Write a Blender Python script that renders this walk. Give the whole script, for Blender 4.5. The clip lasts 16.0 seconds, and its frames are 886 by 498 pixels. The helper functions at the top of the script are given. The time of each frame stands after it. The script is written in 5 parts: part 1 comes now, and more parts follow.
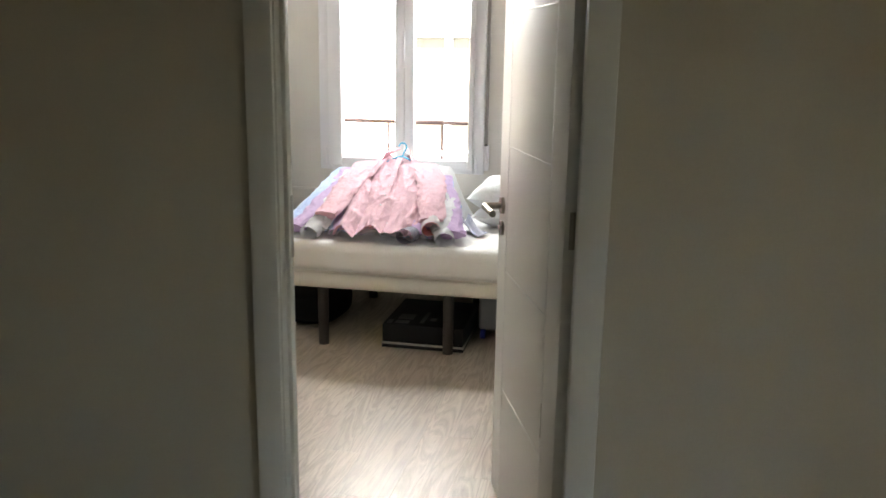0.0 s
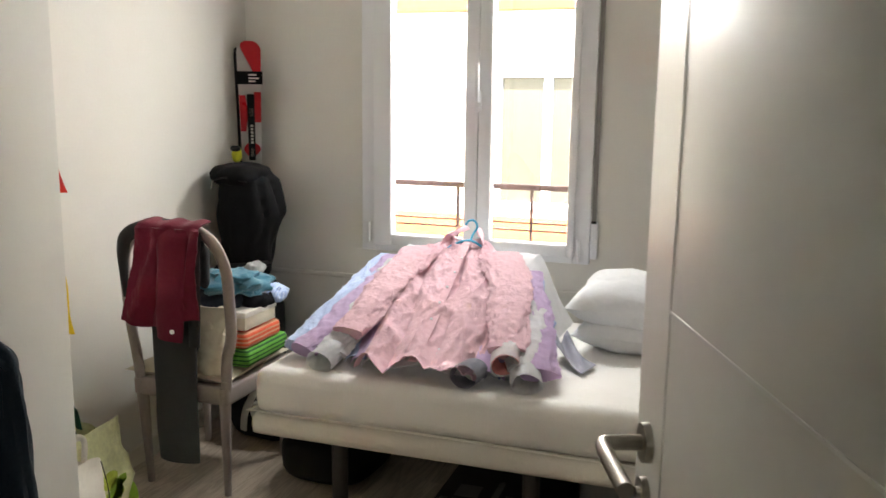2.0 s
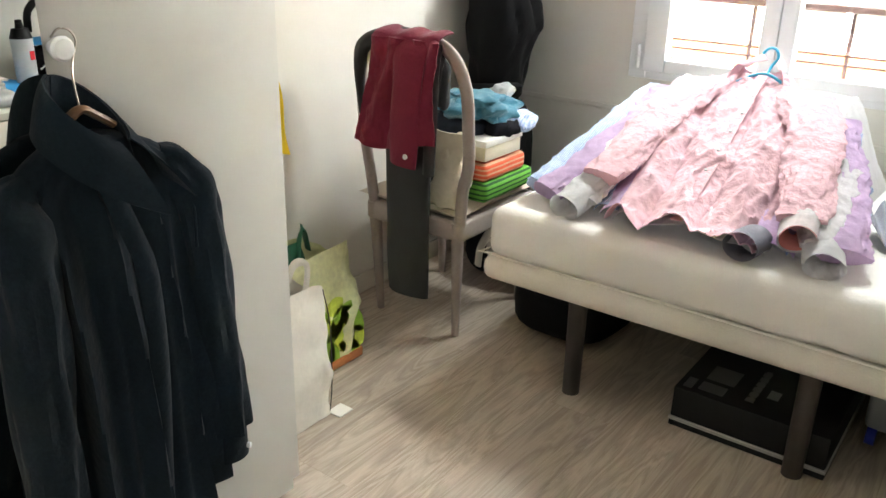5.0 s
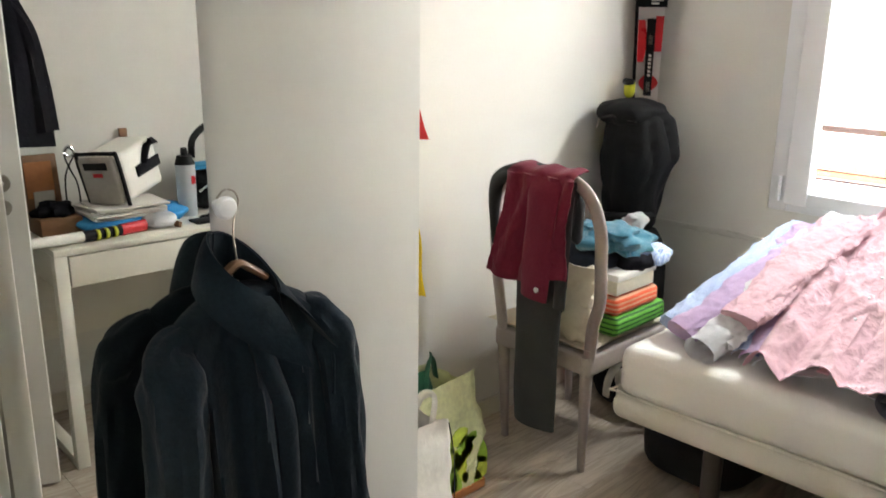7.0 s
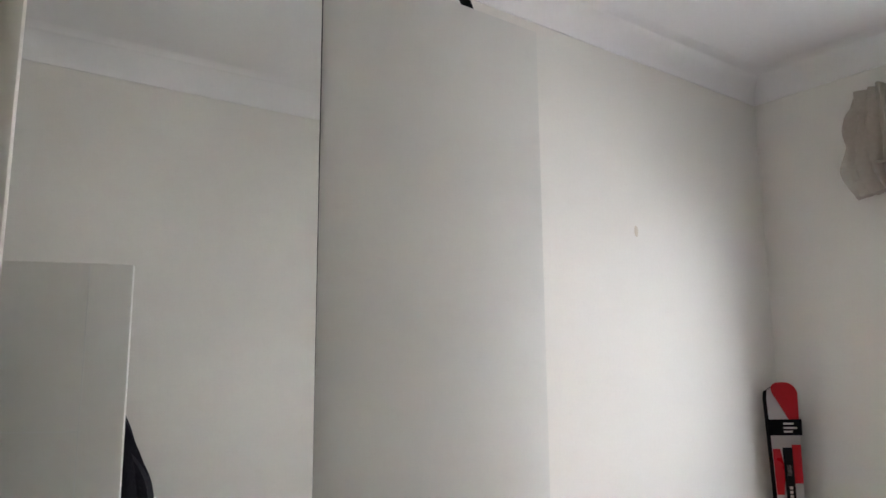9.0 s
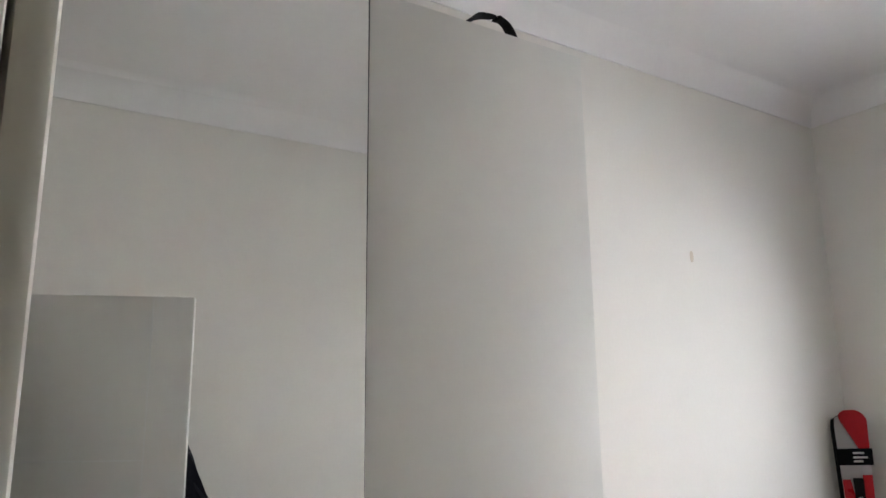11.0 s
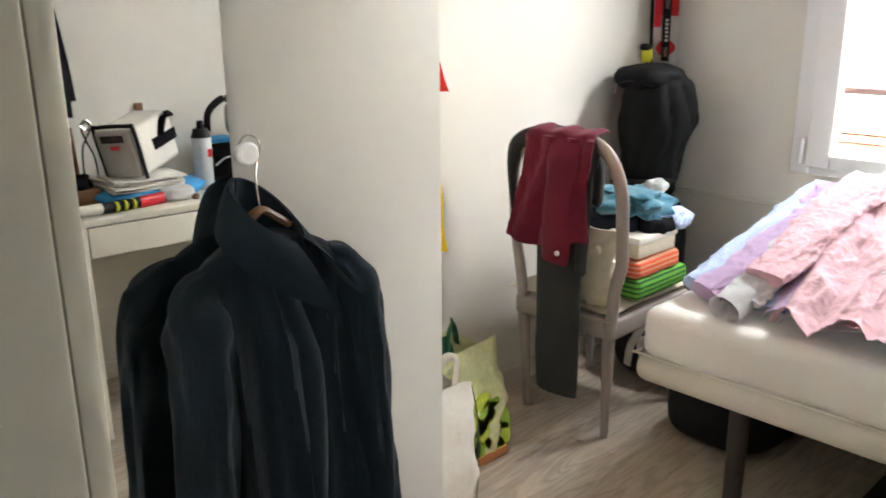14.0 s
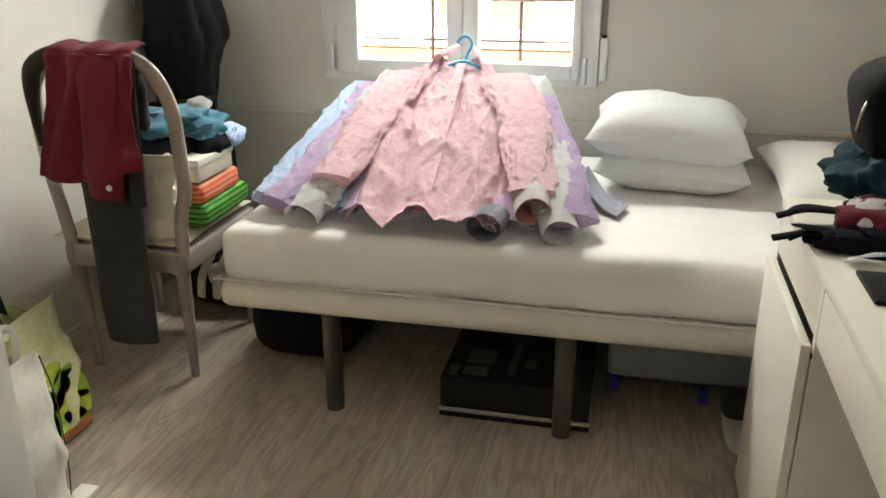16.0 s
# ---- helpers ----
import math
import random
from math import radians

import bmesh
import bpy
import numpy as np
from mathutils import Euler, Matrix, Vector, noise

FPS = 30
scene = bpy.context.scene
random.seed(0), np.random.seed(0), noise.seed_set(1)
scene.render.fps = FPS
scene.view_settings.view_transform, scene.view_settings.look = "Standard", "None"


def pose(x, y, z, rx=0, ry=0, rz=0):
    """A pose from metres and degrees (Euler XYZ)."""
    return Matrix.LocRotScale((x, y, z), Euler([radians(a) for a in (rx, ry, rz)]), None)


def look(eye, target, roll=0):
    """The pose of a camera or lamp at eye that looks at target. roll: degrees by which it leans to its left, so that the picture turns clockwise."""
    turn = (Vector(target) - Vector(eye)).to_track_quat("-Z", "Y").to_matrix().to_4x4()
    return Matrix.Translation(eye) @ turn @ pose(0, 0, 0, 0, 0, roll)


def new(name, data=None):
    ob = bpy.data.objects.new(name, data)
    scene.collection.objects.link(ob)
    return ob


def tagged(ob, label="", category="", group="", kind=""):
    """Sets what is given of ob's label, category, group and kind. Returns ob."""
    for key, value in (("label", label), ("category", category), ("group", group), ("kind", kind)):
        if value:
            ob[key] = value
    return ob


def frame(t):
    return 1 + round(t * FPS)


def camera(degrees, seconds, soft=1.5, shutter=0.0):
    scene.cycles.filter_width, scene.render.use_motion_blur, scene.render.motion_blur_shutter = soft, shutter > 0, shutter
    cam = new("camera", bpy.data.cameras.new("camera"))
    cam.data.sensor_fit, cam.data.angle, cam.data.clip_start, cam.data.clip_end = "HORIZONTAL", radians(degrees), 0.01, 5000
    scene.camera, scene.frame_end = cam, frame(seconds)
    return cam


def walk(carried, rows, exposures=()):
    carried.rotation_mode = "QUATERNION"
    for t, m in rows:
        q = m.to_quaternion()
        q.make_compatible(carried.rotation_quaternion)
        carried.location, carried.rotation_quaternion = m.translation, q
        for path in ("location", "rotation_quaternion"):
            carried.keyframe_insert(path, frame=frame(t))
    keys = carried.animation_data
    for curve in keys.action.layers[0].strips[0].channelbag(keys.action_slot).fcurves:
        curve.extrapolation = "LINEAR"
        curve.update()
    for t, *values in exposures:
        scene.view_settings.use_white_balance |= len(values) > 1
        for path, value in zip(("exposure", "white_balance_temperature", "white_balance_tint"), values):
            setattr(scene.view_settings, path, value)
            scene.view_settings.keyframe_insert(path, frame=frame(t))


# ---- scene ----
cam = camera(56.2, 16.0, soft=1.5, shutter=0.2)
PATH = [
    (0, (1.449, -4.971, 1.417), (1.061, -3.058, 0.986), 0.9),
    (0.5, (1.474, -4.551, 1.419), (1.129, -2.622, 1.019), 0.6),
    (1, (1.352, -4.157, 1.409), (0.991, -2.223, 1.049), 0.9),
    (1.5, (1.294, -3.804, 1.42), (0.818, -1.893, 1.073), 0.5),
    (2, (1.186, -3.46, 1.418), (0.563, -1.59, 1.082), 0.8),
    (2.5, (1.041, -3.241, 1.396), (0.286, -1.419, 1.064), 0.8),
    (3, (1.005, -3.133, 1.354), (0.159, -1.366, 0.953), 1.1),
    (3.5, (1.092, -3.111, 1.343), (0.12, -1.477, 0.722), 1.0),
    (6, (0.955, -3.074, 1.369), (-0.179, -1.609, 0.615), 0.9),
    (6.5, (0.963, -3.078, 1.405), (-0.262, -1.645, 0.729), 0.8),
    (7, (0.972, -3.081, 1.449), (-0.394, -1.72, 0.917), 0.8),
    (7.5, (0.945, -3.071, 1.504), (-0.518, -1.748, 1.17), 0.8),
    (8, (0.93, -3.044, 1.51), (-0.603, -1.761, 1.451), 0.4),
    (8.5, (0.894, -3.064, 1.586), (-0.659, -1.816, 1.756), 0.3),
    (9, (0.84, -3.017, 1.61), (-0.712, -1.814, 1.989), -0.4),
    (11.5, (0.867, -3.008, 1.562), (-0.774, -1.955, 2.006), 0.2),
    (12, (0.858, -3.004, 1.517), (-0.786, -1.877, 1.68), 0.1),
    (12.5, (0.855, -3.013, 1.445), (-0.753, -1.827, 1.364), 0.1),
    (13, (0.893, -3.043, 1.407), (-0.673, -1.833, 1.12), 0.1),
    (13.5, (0.94, -3.076, 1.379), (-0.578, -1.855, 0.928), -0.1),
    (14, (0.961, -3.098, 1.368), (-0.422, -1.764, 0.815), -0.4),
    (14.5, (0.889, -3.11, 1.375), (-0.151, -1.513, 0.766), -0.1),
    (15, (0.882, -3.094, 1.331), (0.163, -1.329, 0.725), -0.4),
    (15.5, (0.845, -3.074, 1.314), (0.323, -1.251, 0.679), -0.2),
    (16, (0.809, -3.056, 1.294), (0.394, -1.233, 0.583), -0.1),
]
walk(cam, [(t, look(eye, target, roll)) for t, eye, target, roll in PATH], [(0, 4.35, 6800, 10), (1.5, 4.15, 7000, 11), (2.5, 3.62, 7200, 10), (3.5, 3.9, 7400, 9), (6, 4.75, 6600, 7), (7.5, 4.08, 6900, 11), (8, 3.95, 6700, 12), (9, 3.75, 6300, 14), (11.5, 3.75, 6300, 14), (12.5, 4.05, 6400, 13), (13, 4.3, 6800, 13), (13.5, 4.5, 6800, 13), (14.5, 4.35, 6900, 9), (15, 3.93, 7300, 7), (15.5, 3.87, 7400, 6), (16, 4.03, 7200, 4)])

# ---- world and sun ----
world = bpy.data.worlds.new("world")
scene.world = world
world.use_nodes = True
wn = world.node_tree
sky = wn.nodes.new("ShaderNodeTexSky")
sky.sky_type = "NISHITA"
sky.sun_disc = False
sky.sun_elevation = radians(52)
sky.sun_rotation = radians(165)
wn.links.new(sky.outputs[0], wn.nodes["Background"].inputs[0])
wn.nodes["Background"].inputs[1].default_value = 0.15
sun_data = bpy.data.lights.new("sun", "SUN")
sun_data.energy, sun_data.angle, sun_data.color = 3.4, radians(0.5), (1.0, 0.95, 0.87)
sun = new("sun", sun_data)
window_light = bpy.data.lights.new("window_light", "AREA")
window_light.shape, window_light.size, window_light.size_y = "RECTANGLE", 0.9, 0.22
window_light.energy, window_light.color = 2.2, (0.93, 0.97, 1.0)
new("window_light", window_light).matrix_world = look((0.17, 0.10, 2.02), (0.05, -1.4, 0.70))
sun.matrix_world = look((1.5, -6, 9), (0, 0, 0.5))


# ---- mesh helpers ----
def bm_obj(name, bm, material, smooth=True):
    me = bpy.data.meshes.new(name)
    bmesh.ops.recalc_face_normals(bm, faces=bm.faces[:])
    bm.to_mesh(me)
    bm.free()
    me.materials.append(material)
    if smooth:
        me.shade_smooth()
        me.set_sharp_from_angle(angle=radians(40))
    return new(name, me)


def under(ob, parent):
    ob.parent = parent
    ob.matrix_parent_inverse = parent.matrix_basis.inverted() if parent.type == "EMPTY" else Matrix()
    return ob


def part(name, bm, material, parent=None, label=""):
    """One mesh under a thing or a part; vertices are in world metres."""
    ob = bm_obj(name, bm, material)
    if parent:
        under(ob, parent)
    return tagged(ob, label)


def thing(name, at, label, category, group="", kind=""):
    ob = new(name)
    ob.empty_display_size = 0.1
    ob.matrix_basis = Matrix.Translation(at)
    return tagged(ob, label, category, group, kind)


def single(name, bm, material, label, category, group="", kind=""):
    return tagged(bm_obj(name, bm, material), label, category, group, kind)


def box(x0, y0, z0, x1, y1, z1, bevel=0.004, bm=None, seg=2):
    bm = bm or bmesh.new()
    made = bmesh.ops.create_cube(bm, size=1.0, matrix=Matrix.LocRotScale(
        ((x0 + x1) / 2, (y0 + y1) / 2, (z0 + z1) / 2), None, (abs(x1 - x0), abs(y1 - y0), abs(z1 - z0))))
    if bevel:
        edges = list({e for v in made["verts"] for e in v.link_edges})
        bmesh.ops.bevel(bm, geom=edges, offset=bevel, segments=seg, profile=0.5, affect="EDGES")
    return bm


def turned(bm, m):
    bmesh.ops.transform(bm, matrix=m, verts=bm.verts[:])
    return bm


def rod(p, q, r0, r1=None, seg=14, bm=None):
    bm = bm or bmesh.new()
    p, q = Vector(p), Vector(q)
    r1 = r0 if r1 is None else r1
    m = Matrix.Translation((p + q) / 2) @ (q - p).to_track_quat("Z", "Y").to_matrix().to_4x4()
    bmesh.ops.create_cone(bm, cap_ends=True, segments=seg, radius1=r0, radius2=r1, depth=(q - p).length, matrix=m)
    return bm


def smooth_path(points, n):
    """Catmull-Rom through points, n steps a span."""
    ps = [Vector(p) for p in points]
    ps = [2 * ps[0] - ps[1]] + ps + [2 * ps[-1] - ps[-2]]
    out = []
    for i in range(1, len(ps) - 2):
        for k in range(n):
            t = k / n
            a, b, c, d = ps[i - 1:i + 3]
            out.append(0.5 * (2 * b + (c - a) * t + (2 * a - 5 * b + 4 * c - d) * t * t + (3 * b - a - 3 * c + d) * t ** 3))
    return out + [ps[-2]]


def sweep(points, rx, ry=None, seg=10, steps=5, side=(0, 1, 0), cap=True, fold=None, bm=None):
    """A tube along a smooth path; rx, ry: numbers or functions of 0..1; fold(t, angle) scales the ring."""
    bm = bm or bmesh.new()
    path = smooth_path(points, steps)
    ry = rx if ry is None else ry
    rings = []
    for i, p in enumerate(path):
        t = i / (len(path) - 1)
        d = (path[min(i + 1, len(path) - 1)] - path[max(i - 1, 0)]).normalized()
        b = d.cross(Vector(side))
        b = b.normalized() if b.length > 1e-4 else Vector((1, 0, 0))
        n = b.cross(d).normalized()
        a0, a1 = (rx(t) if callable(rx) else rx), (ry(t) if callable(ry) else ry)
        ring = []
        for k in range(seg):
            a = 2 * math.pi * k / seg
            s = fold(t, a) if fold else 1.0
            ring.append(bm.verts.new(p + b * math.cos(a) * a0 * s + n * math.sin(a) * a1 * s))
        rings.append(ring)
    for r, q in zip(rings, rings[1:]):
        for k in range(seg):
            bm.faces.new((r[k], r[(k + 1) % seg], q[(k + 1) % seg], q[k]))
    if cap:
        bm.faces.new(rings[0])
        bm.faces.new(rings[-1])
    return bm


def sheet(fn, nu, nv, thick=0.0, bm=None):
    """A cloth: fn(u, v) gives a place; thick adds a back."""
    bm = bm or bmesh.new()
    g = [[bm.verts.new(fn(i / nu, j / nv)) for i in range(nu + 1)] for j in range(nv + 1)]
    faces = [bm.faces.new((g[j][i], g[j][i + 1], g[j + 1][i + 1], g[j + 1][i])) for j in range(nv) for i in range(nu)]
    if thick:
        bm.normal_update()
        bmesh.ops.solidify(bm, geom=faces, thickness=thick)
    return bm


def wob(p, scale, amp):
    return noise.fractal(Vector(p) * scale, 0.7, 2.0, 3) * amp


def blob(c, r, power=2.6, nu=28, nv=18, lump=0.0, scale=6.0, bm=None):
    """A rounded, lumpy box: bags, heaps of cloth."""
    bm = bm or bmesh.new()
    c = Vector(c)

    def place(u, v):
        a, e = 2 * math.pi * u, math.pi * (v - 0.5)
        f = lambda w: math.copysign(abs(w) ** (2 / power), w)
        p = Vector((f(math.cos(e)) * f(math.cos(a)) * r[0], f(math.cos(e)) * f(math.sin(a)) * r[1], f(math.sin(e)) * r[2]))
        return c + p * (1 + wob(c + p, scale, lump))
    sheet(place, nu, nv, 0, bm)
    bmesh.ops.remove_doubles(bm, verts=bm.verts[:], dist=1e-4)
    return bm


def pillow(c, lx, ly, h, turn=0, tilt=(0, 0), lump=0.06, bm=None):
    bm = bm or bmesh.new()
    m = Matrix.Translation(c) @ Euler((radians(tilt[0]), radians(tilt[1]), radians(turn))).to_matrix().to_4x4()
    for s in (1, -1):
        def place(u, v):
            a, b = 2 * u - 1, 2 * v - 1
            t = max(0, (1 - a ** 4)) ** 0.6 * max(0, (1 - b ** 4)) ** 0.6
            pinch = 1 - 0.10 * (1 - abs(a)) * abs(b) ** 2 - 0.0
            pinch2 = 1 - 0.10 * (1 - abs(b)) * abs(a) ** 2
            p = Vector((a * lx / 2 * pinch2, b * ly / 2 * pinch, 0))
            z = s * h / 2 * t ** 1.15 * (1 + wob(p + Vector((0, 0, s)), 9, lump * 4))
            return m @ (p + Vector((0, 0, z)))
        sheet(place, 34, 26, 0, bm)
    bmesh.ops.remove_doubles(bm, verts=bm.verts[:], dist=1e-4)
    return bm


# ---- materials ----
def mat(name, color, rough=0.6, metal=0.0, thin=0.0, depth=0.004, vary=0.08, big=3.0, fine=60.0, bump=0.1, bump_scale=None, spec=0.5, sheen=0.0, stretch=(1, 1, 1), per_object=0.0):
    m = bpy.data.materials.new(name)
    m.use_nodes = True
    t = m.node_tree
    n, l = t.nodes, t.links
    p = n["Principled BSDF"]
    p.inputs["Roughness"].default_value = rough
    p.inputs["Metallic"].default_value = metal
    p.inputs["Specular IOR Level"].default_value = spec
    p.inputs["Sheen Weight"].default_value = sheen
    co = n.new("ShaderNodeTexCoord")
    mp = n.new("ShaderNodeMapping")
    mp.inputs["Scale"].default_value = stretch
    l.new(co.outputs["Object"], mp.inputs[0])
    a, b = n.new("ShaderNodeTexNoise"), n.new("ShaderNodeTexNoise")
    a.inputs["Scale"].default_value, b.inputs["Scale"].default_value = big, fine
    a.inputs["Detail"].default_value, b.inputs["Detail"].default_value = 4, 3
    l.new(mp.outputs[0], a.inputs[0]), l.new(mp.outputs[0], b.inputs[0])
    add = n.new("ShaderNodeMath")
    add.operation = "ADD"
    l.new(a.outputs[0], add.inputs[0]), l.new(b.outputs[0], add.inputs[1])
    r = n.new("ShaderNodeMapRange")
    r.inputs[1].default_value, r.inputs[2].default_value = 0.6, 1.4
    r.inputs[3].default_value, r.inputs[4].default_value = 1 - vary, 1 + vary
    l.new(add.outputs[0], r.inputs[0])
    mul = n.new("ShaderNodeVectorMath")
    mul.operation = "SCALE"
    mul.inputs[0].default_value = color[:3]
    l.new(r.outputs[0], mul.inputs[3])
    l.new(mul.outputs[0], p.inputs["Base Color"])
    rr = n.new("ShaderNodeMapRange")
    rr.inputs[3].default_value, rr.inputs[4].default_value = max(0, rough - 0.08), min(1, rough + 0.08)
    l.new(a.outputs[0], rr.inputs[0]), l.new(rr.outputs[0], p.inputs["Roughness"])
    if bump:
        bp = n.new("ShaderNodeBump")
        bp.inputs["Strength"].default_value, bp.inputs["Distance"].default_value = bump, depth
        if bump_scale:
            c = n.new("ShaderNodeTexNoise")
            c.inputs["Scale"].default_value = bump_scale
            c.inputs["Detail"].default_value = 4
            l.new(mp.outputs[0], c.inputs[0]), l.new(c.outputs[0], bp.inputs["Height"])
        else:
            l.new(b.outputs[0], bp.inputs["Height"])
        l.new(bp.outputs[0], p.inputs["Normal"])
    if thin:
        tl, ms = n.new("ShaderNodeBsdfTranslucent"), n.new("ShaderNodeMixShader")
        ms.inputs[0].default_value = thin
        l.new(mul.outputs[0], tl.inputs[0])
        l.new(p.outputs[0], ms.inputs[1]), l.new(tl.outputs[0], ms.inputs[2])
        l.new(ms.outputs[0], n["Material Output"].inputs[0])
    return m


def striped(name, ca, cb, axis, freq, rough=0.85, bump=0.15, share=0.5):
    """Woven stripes across one axis of the world."""
    m = mat(name, ca, rough, vary=0.08, bump=bump, bump_scale=120)
    n, l = m.node_tree.nodes, m.node_tree.links
    p = n["Principled BSDF"]
    src = p.inputs["Base Color"].links[0].from_socket
    co = n.new("ShaderNodeTexCoord")
    s = n.new("ShaderNodeSeparateXYZ")
    l.new(co.outputs["Object"], s.inputs[0])
    w = n.new("ShaderNodeMath")
    w.operation = "MULTIPLY"
    w.inputs[1].default_value = freq
    l.new(s.outputs["XYZ".index(axis)], w.inputs[0])
    f = n.new("ShaderNodeMath")
    f.operation = "FRACT"
    l.new(w.outputs[0], f.inputs[0])
    g = n.new("ShaderNodeMath")
    g.operation = "GREATER_THAN"
    g.inputs[1].default_value = share
    l.new(f.outputs[0], g.inputs[0])
    mx = n.new("ShaderNodeMix")
    mx.data_type = "RGBA"
    mx.inputs[7].default_value = (*cb, 1)
    l.new(g.outputs[0], mx.inputs[0]), l.new(src, mx.inputs[6]), l.new(mx.outputs[2], p.inputs["Base Color"])
    return m


def laminate():
    m = bpy.data.materials.new("oak_laminate")
    m.use_nodes = True
    n, l = m.node_tree.nodes, m.node_tree.links
    p = n["Principled BSDF"]
    co, info = n.new("ShaderNodeTexCoord"), n.new("ShaderNodeObjectInfo")
    off = n.new("ShaderNodeVectorMath")
    off.operation = "MULTIPLY_ADD"
    off.inputs[1].default_value = (7.0, 13.0, 3.0)
    l.new(info.outputs["Random"], off.inputs[0]), l.new(co.outputs["Object"], off.inputs[2])
    mp = n.new("ShaderNodeMapping")
    mp.inputs["Scale"].default_value = (7, 0.8, 1)
    l.new(off.outputs[0], mp.inputs[0])
    a = n.new("ShaderNodeTexNoise")
    a.inputs["Scale"].default_value, a.inputs["Detail"].default_value, a.inputs["Distortion"].default_value = 1.6, 6, 1.2
    l.new(mp.outputs[0], a.inputs[0])
    rings = n.new("ShaderNodeMath")
    rings.operation = "MULTIPLY"
    rings.inputs[1].default_value = 8
    l.new(a.outputs[0], rings.inputs[0])
    fr = n.new("ShaderNodeMath")
    fr.operation = "PINGPONG"
    fr.inputs[1].default_value = 0.5
    l.new(rings.outputs[0], fr.inputs[0])
    mp2 = n.new("ShaderNodeMapping")
    mp2.inputs["Scale"].default_value = (90, 3, 1)
    l.new(off.outputs[0], mp2.inputs[0])
    b = n.new("ShaderNodeTexNoise")
    b.inputs["Scale"].default_value, b.inputs["Detail"].default_value = 3, 4
    l.new(mp2.outputs[0], b.inputs[0])
    mixv = n.new("ShaderNodeMath")
    mixv.operation = "MULTIPLY_ADD"
    mixv.inputs[1].default_value = 0.80
    soft_grain = n.new("ShaderNodeMath")
    soft_grain.operation = "MULTIPLY_ADD"
    soft_grain.inputs[1].default_value, soft_grain.inputs[2].default_value = 0.50, 0.16
    l.new(b.outputs[0], soft_grain.inputs[0])
    l.new(fr.outputs[0], mixv.inputs[0]), l.new(soft_grain.outputs[0], mixv.inputs[2])
    ramp = n.new("ShaderNodeValToRGB")
    ramp.color_ramp.elements[0].position, ramp.color_ramp.elements[1].position = 0.3, 0.92
    ramp.color_ramp.elements[0].color, ramp.color_ramp.elements[1].color = (0.32, 0.258, 0.20, 1), (0.56, 0.48, 0.395, 1)
    l.new(mixv.outputs[0], ramp.inputs[0])
    tone = n.new("ShaderNodeMapRange")
    tone.inputs[3].default_value, tone.inputs[4].default_value = 0.88, 1.08
    l.new(info.outputs["Random"], tone.inputs[0])
    sc = n.new("ShaderNodeVectorMath")
    sc.operation = "SCALE"
    l.new(ramp.outputs[0], sc.inputs[0]), l.new(tone.outputs[0], sc.inputs[3]), l.new(sc.outputs[0], p.inputs["Base Color"])
    rg = n.new("ShaderNodeMapRange")
    rg.inputs[3].default_value, rg.inputs[4].default_value = 0.28, 0.46
    l.new(b.outputs[0], rg.inputs[0]), l.new(rg.outputs[0], p.inputs["Roughness"])
    bp = n.new("ShaderNodeBump")
    bp.inputs["Strength"].default_value, bp.inputs["Distance"].default_value = 0.12, 0.002
    l.new(mixv.outputs[0], bp.inputs["Height"]), l.new(bp.outputs[0], p.inputs["Normal"])
    return m


def glassy(name, color=(1, 1, 1), rough=0.0):
    m = bpy.data.materials.new(name)
    m.use_nodes = True
    p = m.node_tree.nodes["Principled BSDF"]
    p.inputs["Base Color"].default_value = (*color, 1)
    p.inputs["Transmission Weight"].default_value = 1.0
    p.inputs["Roughness"].default_value = rough
    p.inputs["IOR"].default_value = 1.45
    return m


WALL = mat("wall_paint", (0.74, 0.72, 0.67), 0.85, vary=0.02, big=1.2, fine=90, bump=0.10, bump_scale=180, spec=0.2)
CEIL = mat("ceiling_paint", (0.80, 0.79, 0.78), 0.9, vary=0.02, big=1.0, bump=0.05, spec=0.2)
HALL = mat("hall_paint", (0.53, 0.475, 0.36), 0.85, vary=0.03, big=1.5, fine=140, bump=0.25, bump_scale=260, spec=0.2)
FLOOR = laminate()
LACQUER = mat("white_lacquer", (0.74, 0.73, 0.69), 0.42, vary=0.015, big=2, fine=40, bump=0.03, bump_scale=9, spec=0.35)
TRIM = mat("white_trim", (0.66, 0.63, 0.55), 0.42, vary=0.02, bump=0.03)
MELAMINE = mat("white_melamine", (0.65, 0.64, 0.60), 0.62, spec=0.3, vary=0.015, big=2, fine=120, bump=0.04)
DESKM = mat("desk_white", (0.80, 0.77, 0.68), 0.42, vary=0.02, big=2, fine=120, bump=0.03)
PVC = mat("white_pvc", (0.82, 0.83, 0.85), 0.35, vary=0.01, bump=0.0)
NICKEL = mat("satin_nickel", (0.36, 0.33, 0.29), 0.33, 1.0, vary=0.05, bump=0.02)
CHROME = mat("chrome", (0.75, 0.75, 0.76), 0.15, 1.0, vary=0.03, bump=0.0)
INLAY = mat("aluminium_inlay", (0.78, 0.78, 0.76), 0.3, 0.9, vary=0.03, bump=0.0)
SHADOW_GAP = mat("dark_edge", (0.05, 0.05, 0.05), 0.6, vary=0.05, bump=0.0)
PANE = glassy("window_glass")
MIRROR = bpy.data.materials.new("mirror_silver")
MIRROR.use_nodes = True
MIRROR.node_tree.nodes["Principled BSDF"].inputs["Metallic"].default_value = 1.0
MIRROR.node_tree.nodes["Principled BSDF"].inputs["Roughness"].default_value = 0.01
MIRROR.node_tree.nodes["Principled BSDF"].inputs["Base Color"].default_value = (0.78, 0.79, 0.77, 1)
